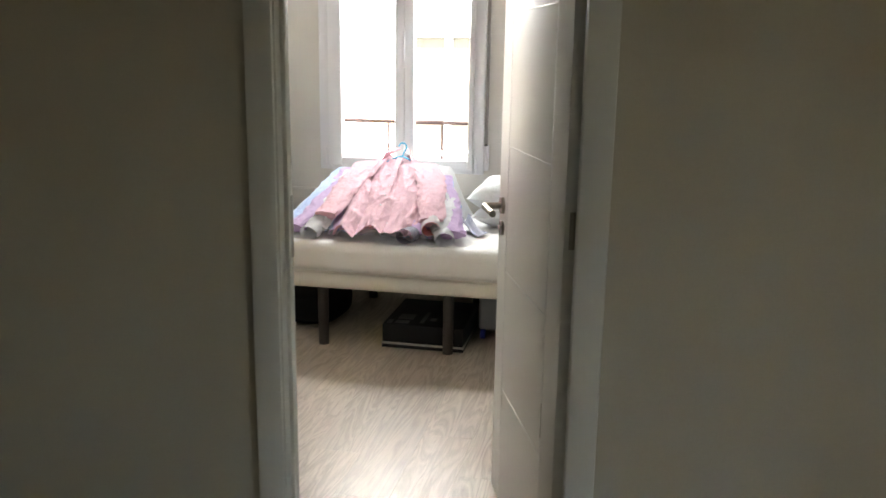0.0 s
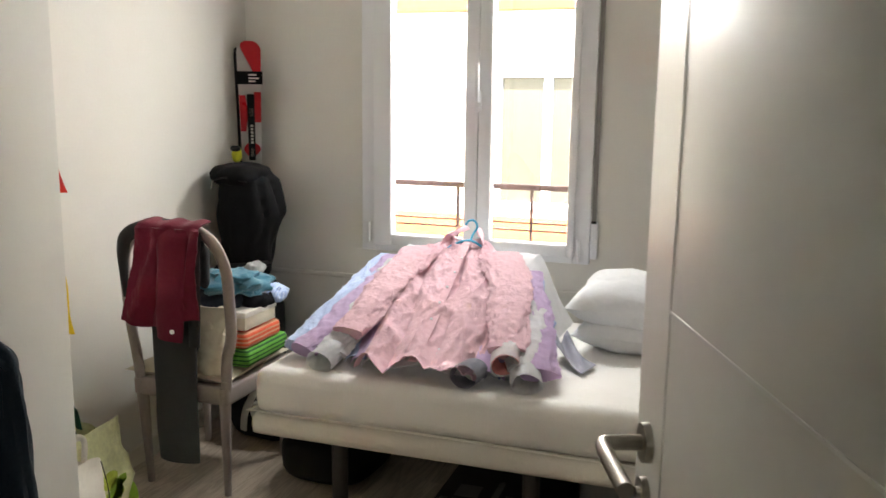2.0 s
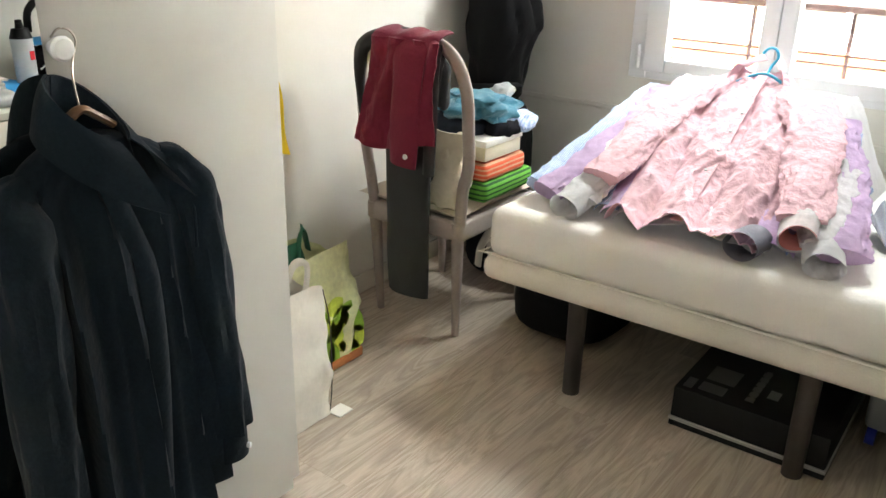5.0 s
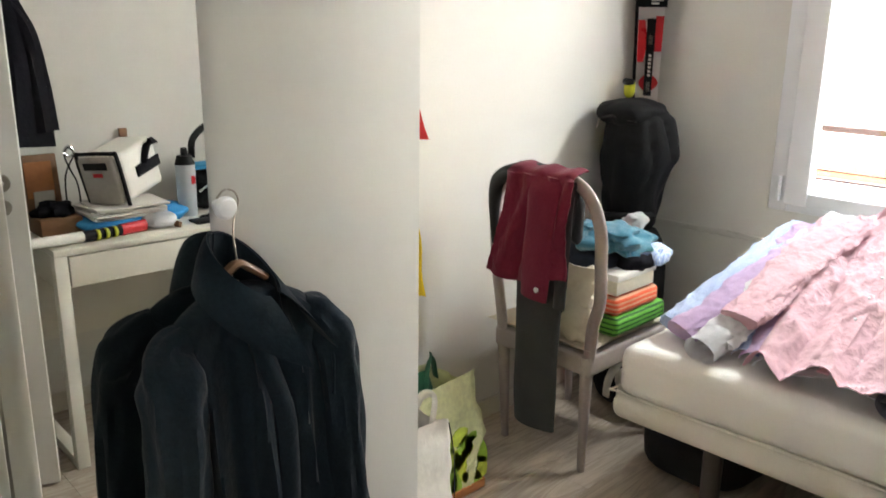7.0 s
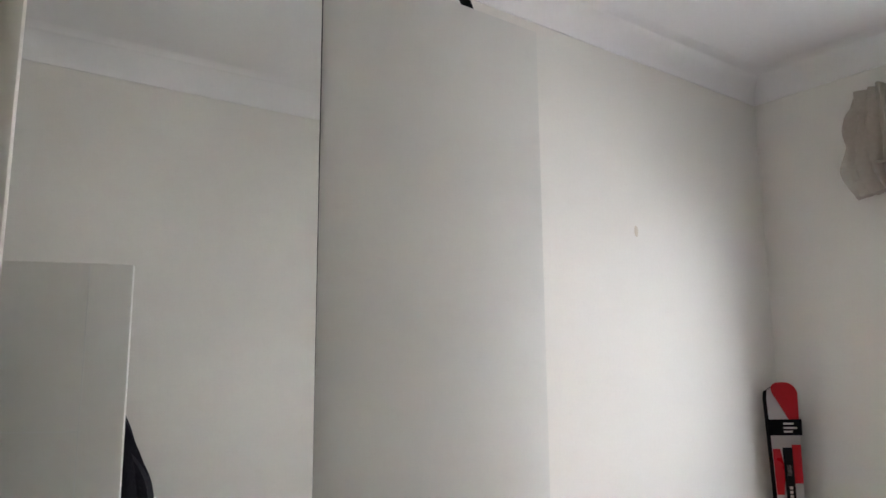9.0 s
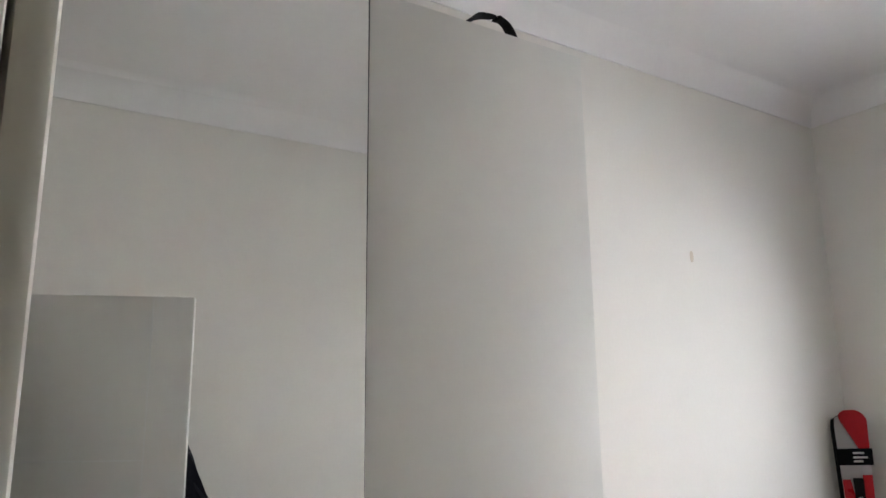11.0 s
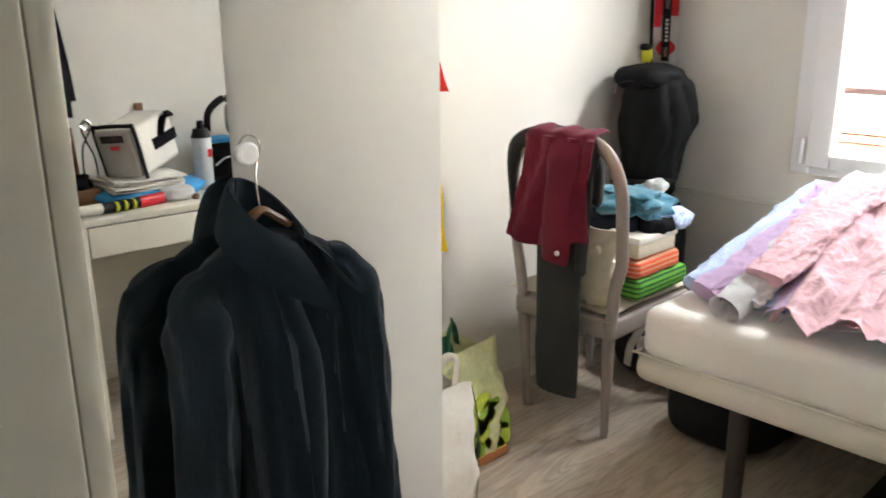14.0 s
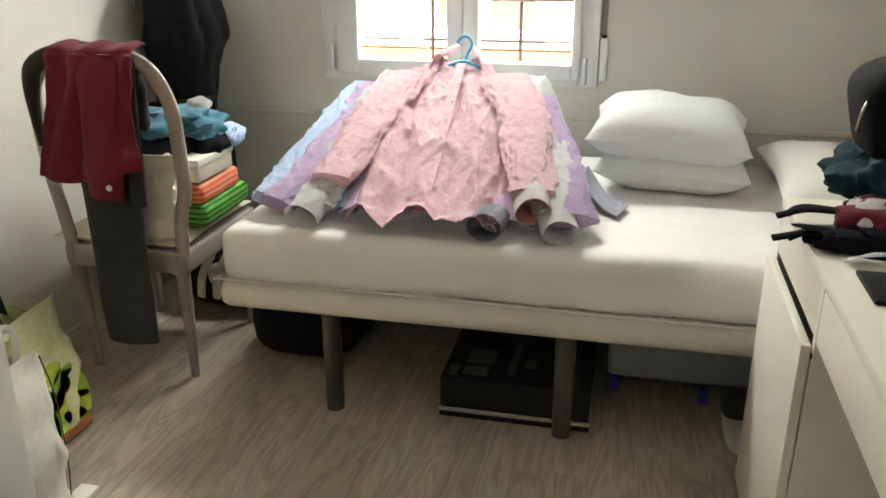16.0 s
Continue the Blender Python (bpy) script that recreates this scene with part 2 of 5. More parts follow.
SHEETM = mat("mattress_cotton", (0.82, 0.80, 0.77), 0.92, vary=0.03, big=3, fine=200, bump=0.35, bump_scale=22, spec=0.15, sheen=0.1)
BASEM = mat("bed_base_fabric", (0.74, 0.70, 0.63), 0.92, vary=0.05, fine=200, bump=0.25, bump_scale=150, spec=0.15)
LEGM = mat("brown_metal", (0.055, 0.045, 0.04), 0.45, 0.2, vary=0.1, bump=0.05)
PILLOWM = mat("pillow_fibre", (0.86, 0.87, 0.89), thin=0.2, depth=.008, rough=0.95, vary=0.03, big=8, fine=90, bump=0.5, bump_scale=25, spec=0.1, sheen=0.2)
PINK = mat("pink_cotton", (0.80, 0.54, 0.60), thin=0.22, depth=.012, rough=0.9, vary=0.07, big=7, fine=240, bump=0.6, bump_scale=45, spec=0.12, sheen=0.15)
PINK_IN = mat("coral_lining", (0.72, 0.30, 0.28), 0.9, vary=0.08, bump=0.3, bump_scale=30, spec=0.1)
LILAC = mat("lilac_cotton", (0.62, 0.46, 0.68), thin=0.3, depth=.012, rough=0.9, vary=0.07, big=7, fine=240, bump=0.8, bump_scale=24, spec=0.12, sheen=0.15)
BLUE = striped("blue_striped_cotton", (0.34, 0.46, 0.74), (0.56, 0.66, 0.84), "X", 140, bump=0.5)
WHITE = mat("white_cotton", (0.84, 0.84, 0.85), thin=0.42, depth=.012, rough=0.92, vary=0.04, big=7, fine=240, bump=0.7, bump_scale=26, spec=0.12, sheen=0.1)
CHECK = striped("grey_checked_cotton", (0.40, 0.40, 0.45), (0.26, 0.26, 0.33), "Y", 150, bump=0.4)
NAVY = mat("navy_corduroy", (0.010, 0.016, 0.022), 0.95, vary=0.22, big=7, fine=160, bump=0.6, bump_scale=60, spec=0.08, sheen=0.07)
MAROON = mat("maroon_jersey", (0.155, 0.016, 0.036), 0.95, vary=0.14, big=9, fine=300, bump=0.4, bump_scale=90, spec=0.1, sheen=0.15)
CHARCOAL = mat("charcoal_wool", (0.045, 0.046, 0.047), 0.95, vary=0.12, big=9, fine=300, bump=0.3, bump_scale=120, spec=0.1, sheen=0.12)
BLACKN = mat("black_nylon", (0.009, 0.009, 0.010), 0.75, vary=0.2, big=6, fine=200, bump=0.5, bump_scale=45, spec=0.15)
BLACKC = mat("black_cloth", (0.010, 0.010, 0.014), 0.9, vary=0.2, big=10, bump=0.4, bump_scale=70, spec=0.15)
TAUPE = mat("taupe_paint", (0.36, 0.31, 0.29), 0.55, vary=0.08, big=6, fine=80, bump=0.12, bump_scale=70)
CUSHION = mat("beige_cushion", (0.62, 0.56, 0.46), 0.92, vary=0.05, bump=0.3, bump_scale=80)
CREAM = mat("cream_canvas", (0.66, 0.60, 0.48), 0.9, vary=0.06, bump=0.35, bump_scale=60)
CANVAS = mat("white_canvas", (0.74, 0.71, 0.64), 0.85, vary=0.06, bump=0.4, bump_scale=40)
TEAL = mat("teal_towel", (0.055, 0.22, 0.31), 0.98, vary=0.12, big=10, bump=0.9, bump_scale=240, sheen=0.3)
PAPER = mat("paper_white", (0.78, 0.76, 0.71), 0.8, vary=0.03, bump=0.05)
KRAFT = mat("cardboard", (0.50, 0.37, 0.22), 0.85, vary=0.08, bump=0.1)
ORANGE = striped("orange_striped_cloth", (0.72, 0.11, 0.045), (0.72, 0.36, 0.22), "Z", 62, share=0.62)
GREEN = striped("green_striped_cloth", (0.12, 0.42, 0.05), (0.02, 0.10, 0.02), "Z", 62, share=0.62)
RED = mat("red_gloss", (0.62, 0.02, 0.03), 0.3, vary=0.05, bump=0.02)
SKIW = mat("ski_white", (0.72, 0.70, 0.68), 0.3, vary=0.03, bump=0.02)
BLACKP = mat("black_plastic", (0.010, 0.010, 0.011), 0.5, spec=0.25, vary=0.1, bump=0.05)
YELLOW = mat("acid_yellow", (0.60, 0.62, 0.03), 0.45, vary=0.05, bump=0.02)
FLAGR = mat("flag_red", (0.66, 0.015, 0.02), 0.75, vary=0.06, bump=0.2, bump_scale=120)
FLAGY = mat("flag_yellow", (0.80, 0.56, 0.01), 0.75, vary=0.06, bump=0.2, bump_scale=120)
LEAFG = mat("leaf_green", (0.30, 0.52, 0.05), 0.5, vary=0.2, big=14, bump=0.05)
LEAFD = mat("deep_green", (0.01, 0.10, 0.05), 0.5, vary=0.15, bump=0.05)
LIME = mat("pale_lime", (0.70, 0.72, 0.42), 0.45, vary=0.20, big=6, bump=0.22, bump_scale=18)
YELLOWG = mat("yellow_green_print", (0.55, 0.66, 0.08), 0.5, vary=0.25, big=16, bump=0.05)
TERRA = mat("terracotta_print", (0.45, 0.17, 0.05), 0.55, vary=0.15, bump=0.05)
GREYP = mat("pouch_grey", (0.42, 0.40, 0.38), 0.7, vary=0.08, bump=0.2, bump_scale=70)
BOTTLE = mat("frosted_bottle", (0.48, 0.52, 0.55), 0.35, vary=0.05, bump=0.02)
SKYB = mat("bright_blue_cloth", (0.03, 0.30, 0.66), 0.8, vary=0.1, bump=0.3, bump_scale=60)
BLUEP = mat("blue_plastic", (0.02, 0.04, 0.45), 0.4, vary=0.05, bump=0.0)
HANGERB = mat("cyan_plastic", (0.05, 0.50, 0.75), 0.35, vary=0.05, bump=0.0)
WOODB = mat("brown_wood", (0.22, 0.11, 0.05), 0.5, vary=0.2, big=10, stretch=(1, 1, 6), bump=0.1)
RAILM = mat("rust_brown_paint", (0.10, 0.055, 0.045), 0.5, vary=0.1, bump=0.05)
FACADE = mat("cream_render", (0.74, 0.70, 0.60), 0.9, vary=0.04, big=0.6, fine=30, bump=0.2)
BRICKM = mat("orange_brick_band", (0.42, 0.14, 0.04), 0.9, vary=0.15, big=2, bump=0.2)
FARGLASS = mat("far_window_glass", (0.07, 0.065, 0.05), 0.15, vary=0.1, bump=0.0)
TUB = mat("translucent_tub", (0.34, 0.36, 0.38), 0.35, vary=0.05, bump=0.03)
PRINT = mat("grey_print", (0.07, 0.07, 0.07), 0.5, vary=0.1, bump=0.0)
TEALC = mat("dark_teal_cloth", (0.012, 0.045, 0.06), 0.92, vary=0.2, bump=0.5, bump_scale=60)
SHEER = mat("sheer_curtain", (0.40, 0.36, 0.31), 0.85, vary=0.08, bump=0.3, bump_scale=120)
CREPE = mat("pale_copper", (0.45, 0.24, 0.14), 0.5, vary=0.1, bump=0.0)

# ---- the room: x -0.905..1.66, y -2.99..0, ceiling 2.95 ----
XL, XR, YF, YC, ZC = -0.945, 1.66, -3.00, -3.08, 2.94
DL, DR, DH = 0.655, 1.375, 2.06            # door opening
WL, WR, WB, WT = -0.350, 0.685, 0.775, 2.24  # window opening


def structure(name, bm, material, label, category):
    ob = bm_obj(name, bm, material, smooth=name == 'ceiling')
    return tagged(ob, label, category, kind="structure")


def multi(*boxes):
    bm = bmesh.new()
    for b in boxes:
        box(*b, bevel=0, bm=bm)
    return bm


structure("wall_window", multi((XL - .2, 0, 0, WL, .25, ZC + .2), (WR, 0, 0, XR + .2, .25, ZC + .2), (WL, 0, 0, WR, .25, WB), (WL, 0, WT, WR, .25, ZC + .2)),
          WALL, "off-white painted plaster wall around the window", "wall")
structure("wall_left", multi((XL - .2, YF, 0, XL, 0, ZC + .2)), WALL, "off-white painted plaster side wall", "wall")
structure("wall_right", multi((XR, YF, 0, XR + .2, 0, ZC + .2)), WALL, "off-white painted plaster wall behind the desk", "wall")
structure("wall_door", multi((XL - .2, YC + .04, 0, DL - .02, YF, ZC + .2), (DR + .02, YC + .04, 0, XR + .2, YF, ZC + .2), (DL - .02, YC + .04, DH + .02, DR + .02, YF, ZC + .2)),
          WALL, "off-white partition with the bedroom doorway", "wall")
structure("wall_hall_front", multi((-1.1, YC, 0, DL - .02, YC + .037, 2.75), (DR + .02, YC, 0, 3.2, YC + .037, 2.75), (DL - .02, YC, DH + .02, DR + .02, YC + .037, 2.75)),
          HALL, "dim unseen beige hallway wall that closes the hall around the doorway", "wall")
# out of view: walls and ceiling added to close in the hall's light
structure("wall_hall_left", multi((-1.3, -7.2, 0, -1.1, YC + .037, 2.75)), HALL, "unseen beige hallway wall that closes the hall", "wall")
# made-up opening, sized to let weak daylight graze the doorway wall
structure("wall_hall_right", multi((3.2, -7.2, 0, 3.4, -4.85, 2.75), (3.2, -4.5, 0, 3.4, YC + .037, 2.75), (3.2, -4.85, 1.9, 3.4, -4.5, 2.75)), HALL, "unseen beige hallway wall with an opening added for daylight", "wall")
structure("wall_hall_back", multi((-1.3, -7.4, 0, 3.4, -7.2, 2.75)), HALL, "unseen beige hallway end wall that closes the hall", "wall")
structure("ceiling_hall", multi((-1.3, -7.4, 2.75, 3.4, YC + .037, 2.95)), CEIL, "unseen white hallway ceiling", "ceiling")

# ceiling with a cove that runs round the room
bm = multi((XL, YF, ZC, XR, 0, ZC + .2))
prof = [(0.0, 0.0), (0.006, 0.0)] + [(0.006 + 0.105 * (1 - math.cos(math.pi / 2 * k / 14)), 0.004 + 0.1065 * math.sin(math.pi / 2 * k / 14)) for k in range(15)]
corners = ((XL, YF, 1, 1), (XR, YF, -1, 1), (XR, 0, -1, -1), (XL, 0, 1, -1))
loops = [[bm.verts.new((x + sx * d, y + sy * d, ZC - 0.11 + h)) for x, y, sx, sy in corners] for d, h in prof]
for r, q in zip(loops, loops[1:]):
    for k in range(4):
        bm.faces.new((r[k], r[(k + 1) % 4], q[(k + 1) % 4], q[k]))
structure("ceiling", bm, CEIL, "white ceiling with a rounded plaster cove", "ceiling")

# skirting boards
for name, b in (("baseboard_left", (XL, -1.9, 0, XL + .012, 0, .075)), ("baseboard_window", (XL + .012, -.012, 0, XR, 0, .075)),
                ("baseboard_right", (XR - .012, YF, 0, XR, -.012, .075)), ("baseboard_door", (DR + .075, YF, 0, XR - .012, YF + .012, .075))):
    structure(name, box(*b, bevel=.003), TRIM, "white skirting board along the wall", "baseboard")
structure("trim_ledge", box(XL, -.008, .63, XR, 0, .652, bevel=.004), WALL, "low painted plaster ledge under the window", "ledge")

# door frame: lining and casings
frame_1 = thing("door_frame", ((DL + DR) / 2, YF, 0), "white lacquered door lining with flat casings", "door frame", kind="structure")
for s, x0, x1 in (("left", DL - .02, DL), ("right", DR, DR + .02)):
    part("lining", box(x0, YC - .002, 0, x1, YF + .002, DH, bevel=.002), TRIM, frame_1)
part("lining", box(DL - .02, YC - .002, DH, DR + .02, YF + .002, DH + .02, bevel=.002), TRIM, frame_1)
for y0, y1 in ((YF + .003, YF + .015), (YC - .015, YC - .003)):
    part("casing", box(DL - .075, y0, 0, DL - .004, y1, DH + .07, bevel=.004), TRIM, frame_1)
    part("casing", box(DR + .004, y0, 0, DR + .075, y1, DH + .07, bevel=.004), TRIM, frame_1)
    part("casing", box(DL - .004, y0, DH + .004, DR + .004, y1, DH + .07, bevel=.004), TRIM, frame_1)
part("door_stop", box(DL, -3.055, 0, DL + .012, -3.04, DH, bevel=.002), TRIM, frame_1)
part("strike_plate", box(DL, -3.03, .93, DL + .003, -3.0, 1.09, bevel=.001), NICKEL, frame_1, "satin metal strike plate")
for z in (.25, 1.04, 1.85):
    part("hinge", rod((1.364, -3.02, z - .045), (1.364, -3.02, z + .045), .008), NICKEL, frame_1, "satin metal hinge")

# ---- the open door ----
FREE, HINGE = Vector((1.100, -2.345, 0)), Vector((1.346, -3.030, 0))
U = (HINGE - FREE).normalized()
OUT = Vector((-.947, -.32, 0)).normalized()
OUT = (OUT - U * OUT.dot(U)).normalized()
DM = Matrix((( U.x, OUT.x, 0, FREE.x), (U.y, OUT.y, 0, FREE.y), (0, 0, 1, 0), (0, 0, 0, 1)))  # along the leaf, out of its face, up
LEAF = (HINGE - FREE).length
door = thing("door_1", (HINGE.x, HINGE.y, 0), "white lacquered door with thin aluminium inlays, standing open", "door", kind="structure")
part("leaf", turned(box(0, -.036, .008, LEAF, 0, 2.045, bevel=.003), DM), LACQUER, door)
for a in (.118, .600):
    part("inlay", turned(box(a - .002, -.001, .01, a + .002, .0012, 2.04, bevel=0), DM), INLAY, door)
for z in (.40, .79, 1.18, 1.57):
    part("inlay", turned(box(.120, -.001, z - .002, .598, .0012, z + .002, bevel=0), DM), INLAY, door)
for side, o in ((1, 0), (-1, -.036)):
    T = DM @ Matrix.Translation((.058, o, 0))
    rose = part("rosette", turned(rod((0, 0, .99), (0, side * .010, .99), .027, .026, 24), T), NICKEL, door, "round satin metal rosette")
    lev = sweep([(0, side * .008, .99), (0, side * .050, .99), (.012, side * .062, .99), (.06, side * .063, .989), (.130, side * .061, .986)], .0105, .0105, 12, 5, side=(0, 0, 1))
    part("lever", turned(lev, T), NICKEL, door, "satin metal lever handle")
    part("key_rosette", turned(rod((0, 0, .918), (0, side * .009, .918), .024, .023, 24), T), NICKEL, door, "round satin metal lock rosette")
    part("lock_cylinder", turned(rod((0, side * .009, .920), (0, side * .014, .920), .009, .008, 16), T), CHROME, door, "metal lock cylinder")

# black jacket on the far side of the door
jk = thing("jacket", (1.25, -2.35, 1.1), "black jacket hanging on the back of the open door", "jacket")
bodyj = lambda t, a: 1 + .10 * math.sin(5 * a + 3 * t) + .05 * math.sin(11 * a)
part("body", turned(sweep([(.11, -.09, 1.66), (.10, -.10, 1.58), (.07, -.12, 1.4), (.09, -.12, 1.14)], lambda t: .045 + .03 * t, lambda t: .10 + .06 * t, 24, 6, side=(1, 0, 0), fold=bodyj), DM), BLACKC, jk)
part("sleeve", turned(sweep([(.05, -.11, 1.57), (-.02, -.12, 1.47), (-.040, -.13, 1.33), (-.05, -.13, 1.17)], .042, .05, 16, 6, side=(1, 0, 0), fold=bodyj), DM), BLACKC, jk)
part("hook", turned(rod((.11, -.037, 1.66), (.11, -.10, 1.68), .006), DM), CHROME, jk, "metal coat hook")

jk.matrix_basis = Matrix.Translation((0, 0, -.05)) @ jk.matrix_basis

# ---- window ----
win = thing("window_1", ((WL + WR) / 2, 0, WB), "white casement window with two sashes, closed", "window", kind="structure")
fy0, fy1 = -.022, .05
for b in ((WL, fy0, WB, WL + .07, fy1, WT), (WR - .07, fy0, WB, WR, fy1, WT), (WL + .07, fy0, WB, WR - .07, fy1, WB + .045), (WL + .07, fy0, WT - .06, WR - .07, fy1, WT)):
    part("window_frame", box(*b, bevel=.005), PVC, win)
part("cover_strip", box(WL - .03, -.012, WT, WR + .03, -.001, WT + .05, bevel=.004), PVC, win)
MIDX = .197


def sash(x0, x1, gx0, gx1):
    y0, y1, z0, z1 = -.045, .02, WB + .03, WT - .045
    gz0, gz1 = .855, WT - .12
    s = part("sash", box(x0, y0, z0, gx0, y1, z1, bevel=.006), PVC, win)
    for b in ((gx1, y0, z0, x1, y1, z1), (gx0, y0, z0, gx1, y1, gz0), (gx0, y0, gz1, gx1, y1, z1)):
        part("rail", box(*b, bevel=.006), PVC, s)
    pane = part("pane", box(gx0 - .004, -.008, gz0 - .004, gx1 + .004, .004, gz1 + .004, bevel=0), PANE, s, "clear glass pane")
    pane.visible_shadow = False


sash(WL + .065, MIDX - .001, -.200, .138)
sash(MIDX + .001, WR - .065, .255, .590)
h = part("window_handle", box(.186, -.062, 1.40, .210, -.045, 1.49, bevel=.006), PVC, win, "white plastic window handle")
part("grip", box(.189, -.085, 1.44, .207, -.062, 1.60, bevel=.007), PVC, h)
for x, z in ((WL + .045, .862), (WR - .045, .835), (WL + .045, 2.1), (WR - .045, 2.1)):
    part("hinge", rod((x, -.045, z - .045), (x, -.045, z + .045), .008), PVC, win, "white window hinge")
part("window_sill", box(WL, .05, WB - .03, WR, .26, WB + .01, bevel=.003), PVC, win)
bl = thing("blind_strap", (.70, -.02, .8), "grey roller blind strap in a white winder", "blind strap")
part("strap", box(.690, -.016, .955, .708, -.013, 2.32, bevel=0), mat("grey_webbing", (.28, .26, .25), .8, bump=.2), bl)
part("winder", box(.687, -.024, .80, .716, -.001, .957, bevel=.004), PVC, bl, "white plastic strap winder")
part("slot", box(.689, -.027, .95, .710, -.012, .96, bevel=.001), BLACKP, bl)

# bunched curtain by the window head
cur = thing("curtain", (-.42, -.06, 2.36), "bunched sheer beige curtain tied up beside the window", "curtain")
fold = lambda t, a: 1 + .12 * math.sin(7 * a + 5 * t) + .26 * math.sin(15 * a - 6 * t) + .15 * noise.noise(Vector((3 * math.cos(a), 3 * math.sin(a), 6 * t)))
part("gathered_cloth", sweep([(-.40, -.055, 2.72), (-.40, -.07, 2.62), (-.41, -.075, 2.5), (-.42, -.07, 2.42), (-.41, -.06, 2.36)], lambda t: .095 + .02 * math.sin(3 * t), .05, 96, 10, side=(0, 1, 0), fold=fold), SHEER, cur)
part("tie_band", sweep([(-.50, -.075, 2.47), (-.41, -.13, 2.44), (-.31, -.075, 2.46)], .006, seg=8), SHEER, cur)
part("bracket", rod((-.33, 0, 2.60), (-.33, -.11, 2.60), .010), BLACKP, cur, "dark curtain bracket")

# ---- outside: railing, ground and the facade opposite ----
rail = thing("balcony_railing", (.2, .33, .5), "rust-brown painted iron window railing", "railing")
part("top_rail", box(-.75, .30, 1.045, 1.1, .345, 1.07, bevel=.004), RAILM, rail)
for z in (.89, .855):
    part("cross_bar", box(-.75, .315, z - .004, 1.1, .328, z + .004, bevel=0), RAILM, rail)
for x in (-.72, -.37, 0.0, .36, .72, 1.08):
    part("baluster", box(x - .007, .316, .30, x + .007, .33, 1.045, bevel=.001), RAILM, rail)
structure("balcony_slab", multi((-.9, .25, .2, 1.3, .5, .3)), FACADE, "rendered balcony slab outside the window", "balcony")
structure("ground", multi((-60, .26, -9.2, 60, 60, -9.0)), mat("asphalt", (.05, .05, .05), .9, bump=.3, bump_scale=30), "asphalt street ground below the window", "ground")
house = thing("apartment_building", (0, 8, -9), "cream rendered apartment building across the street", "building")
FY = 8.0
rows_z = (-6.3, -3.1, .1, 3.3, 6.5)
cols_x = (-10.6, -8.0, -5.4, -1.15, 2.2, 4.8, 7.4)
bm = bmesh.new()
xs = [-14] + [v for c in cols_x for v in (c - .75, c + .75)] + [12]
zs = [-9] + [v for r in rows_z for v in (r, r + 1.75)] + [8.4]
for i in range(len(xs) - 1):
    for j in range(len(zs) - 1):
        if not (i % 2 and j % 2):
            box(xs[i], FY, zs[j], xs[i + 1], FY + .35, zs[j + 1], bevel=0, bm=bm)
part("wall", bm, FACADE, house)
part("roof", box(-14.2, FY - .3, 8.4, 12.2, FY + 8, 8.65, bevel=.02), BRICKM, house)
part("back_wall", box(-14, FY + .9, -9, 12, FY + 8, 8.38, bevel=0), FACADE, house)
for r in rows_z:
    part("brick_band", box(-14, FY - .05, r - .55, 12, FY - .002, r - .2, bevel=.005), BRICKM, house, "orange brick band")
for c in cols_x:
    for r in rows_z:
        w = part("window", box(c - .745, FY + .12, r + .005, c + .745, FY + .16, r + 1.745, bevel=0), FARGLASS, house)
        for x0, x1 in ((c - .745, c - .66), (c - .06, c + .06), (c + .66, c + .745)):
            part("window_frame", box(x0, FY + .06, r + .005, x1, FY + .118, r + 1.745, bevel=0), PVC, w)
        part("sill", box(c - .8, FY - .08, r - .08, c + .8, FY - .003, r - .003, bevel=.005), PVC, w)

# ---- wardrobe ----
WX, WY0, WYM, WY1, WH = -.27, -2.93, -2.408, -1.915, 2.352
ward = thing("wardrobe", (-.57, -2.42, 0), "tall white wardrobe with one mirrored door", "wardrobe")
part("body", box(-.90, WY0, 0, WX - .022, WY1, WH - .004, bevel=.003), MELAMINE, ward)
wd = part("door", box(WX - .02, WYM + .001, .05, WX, WY1, WH, bevel=.002), MELAMINE, ward, "plain white wardrobe door")
AJAR = Matrix.Translation((WX + .004, WY0, 1.25)) @ Matrix.Rotation(radians(-.3), 4, "Y") @ Matrix.Translation((0, 0, -1.25)) @ Matrix.Rotation(radians(-1.6), 4, "Z") @ Matrix.Translation((-WX + .003, -WY0, 0))
md = part("door", turned(box(WX - .02, WY0, .05, WX - .003, WYM - .002, WH + .012, bevel=.001), AJAR), SHADOW_GAP, ward, "mirrored wardrobe door")
part("mirror", turned(box(WX - .003, WY0 + .001, .052, WX + .001, WYM - .004, WH + .011, bevel=0), AJAR), MIRROR, md, "large silvered mirror pane")
part("edge_strip", box(WX - .01, WYM - .0015, .05, WX + .0125, WYM + .0008, WH + .012, bevel=0), SHADOW_GAP, md, "dark mirror edge")
kn = rod((WX, -2.385, 1.142), (WX + .018, -2.385, 1.142), .010, .008, 20)
for a, b, r0, r1 in ((.018, .022, .012, .019), (.022, .031, .019, .020), (.031, .036, .020, .016), (.036, .038, .016, .006)):
    rod((WX + a, -2.385, 1.142), (WX + b, -2.385, 1.142), r0, r1, 24, bm=kn)
part("knob", kn, PVC, wd, "round white plastic knob")

# strap that lies on the wardrobe top
st = thing("bag_strap", (-.33, -2.1, WH), "black webbing strap lying on top of the wardrobe", "strap")
part("webbing", sweep([(-.34, -2.24, WH + .006), (-.31, -2.14, WH + .012), (-.31, -2.09, WH + .045), (-.31, -2.03, WH + .048), (-.32, -1.99, WH + .008)], .016, .004, 8, 6, side=(0, 1, 0)), BLACKN, st)
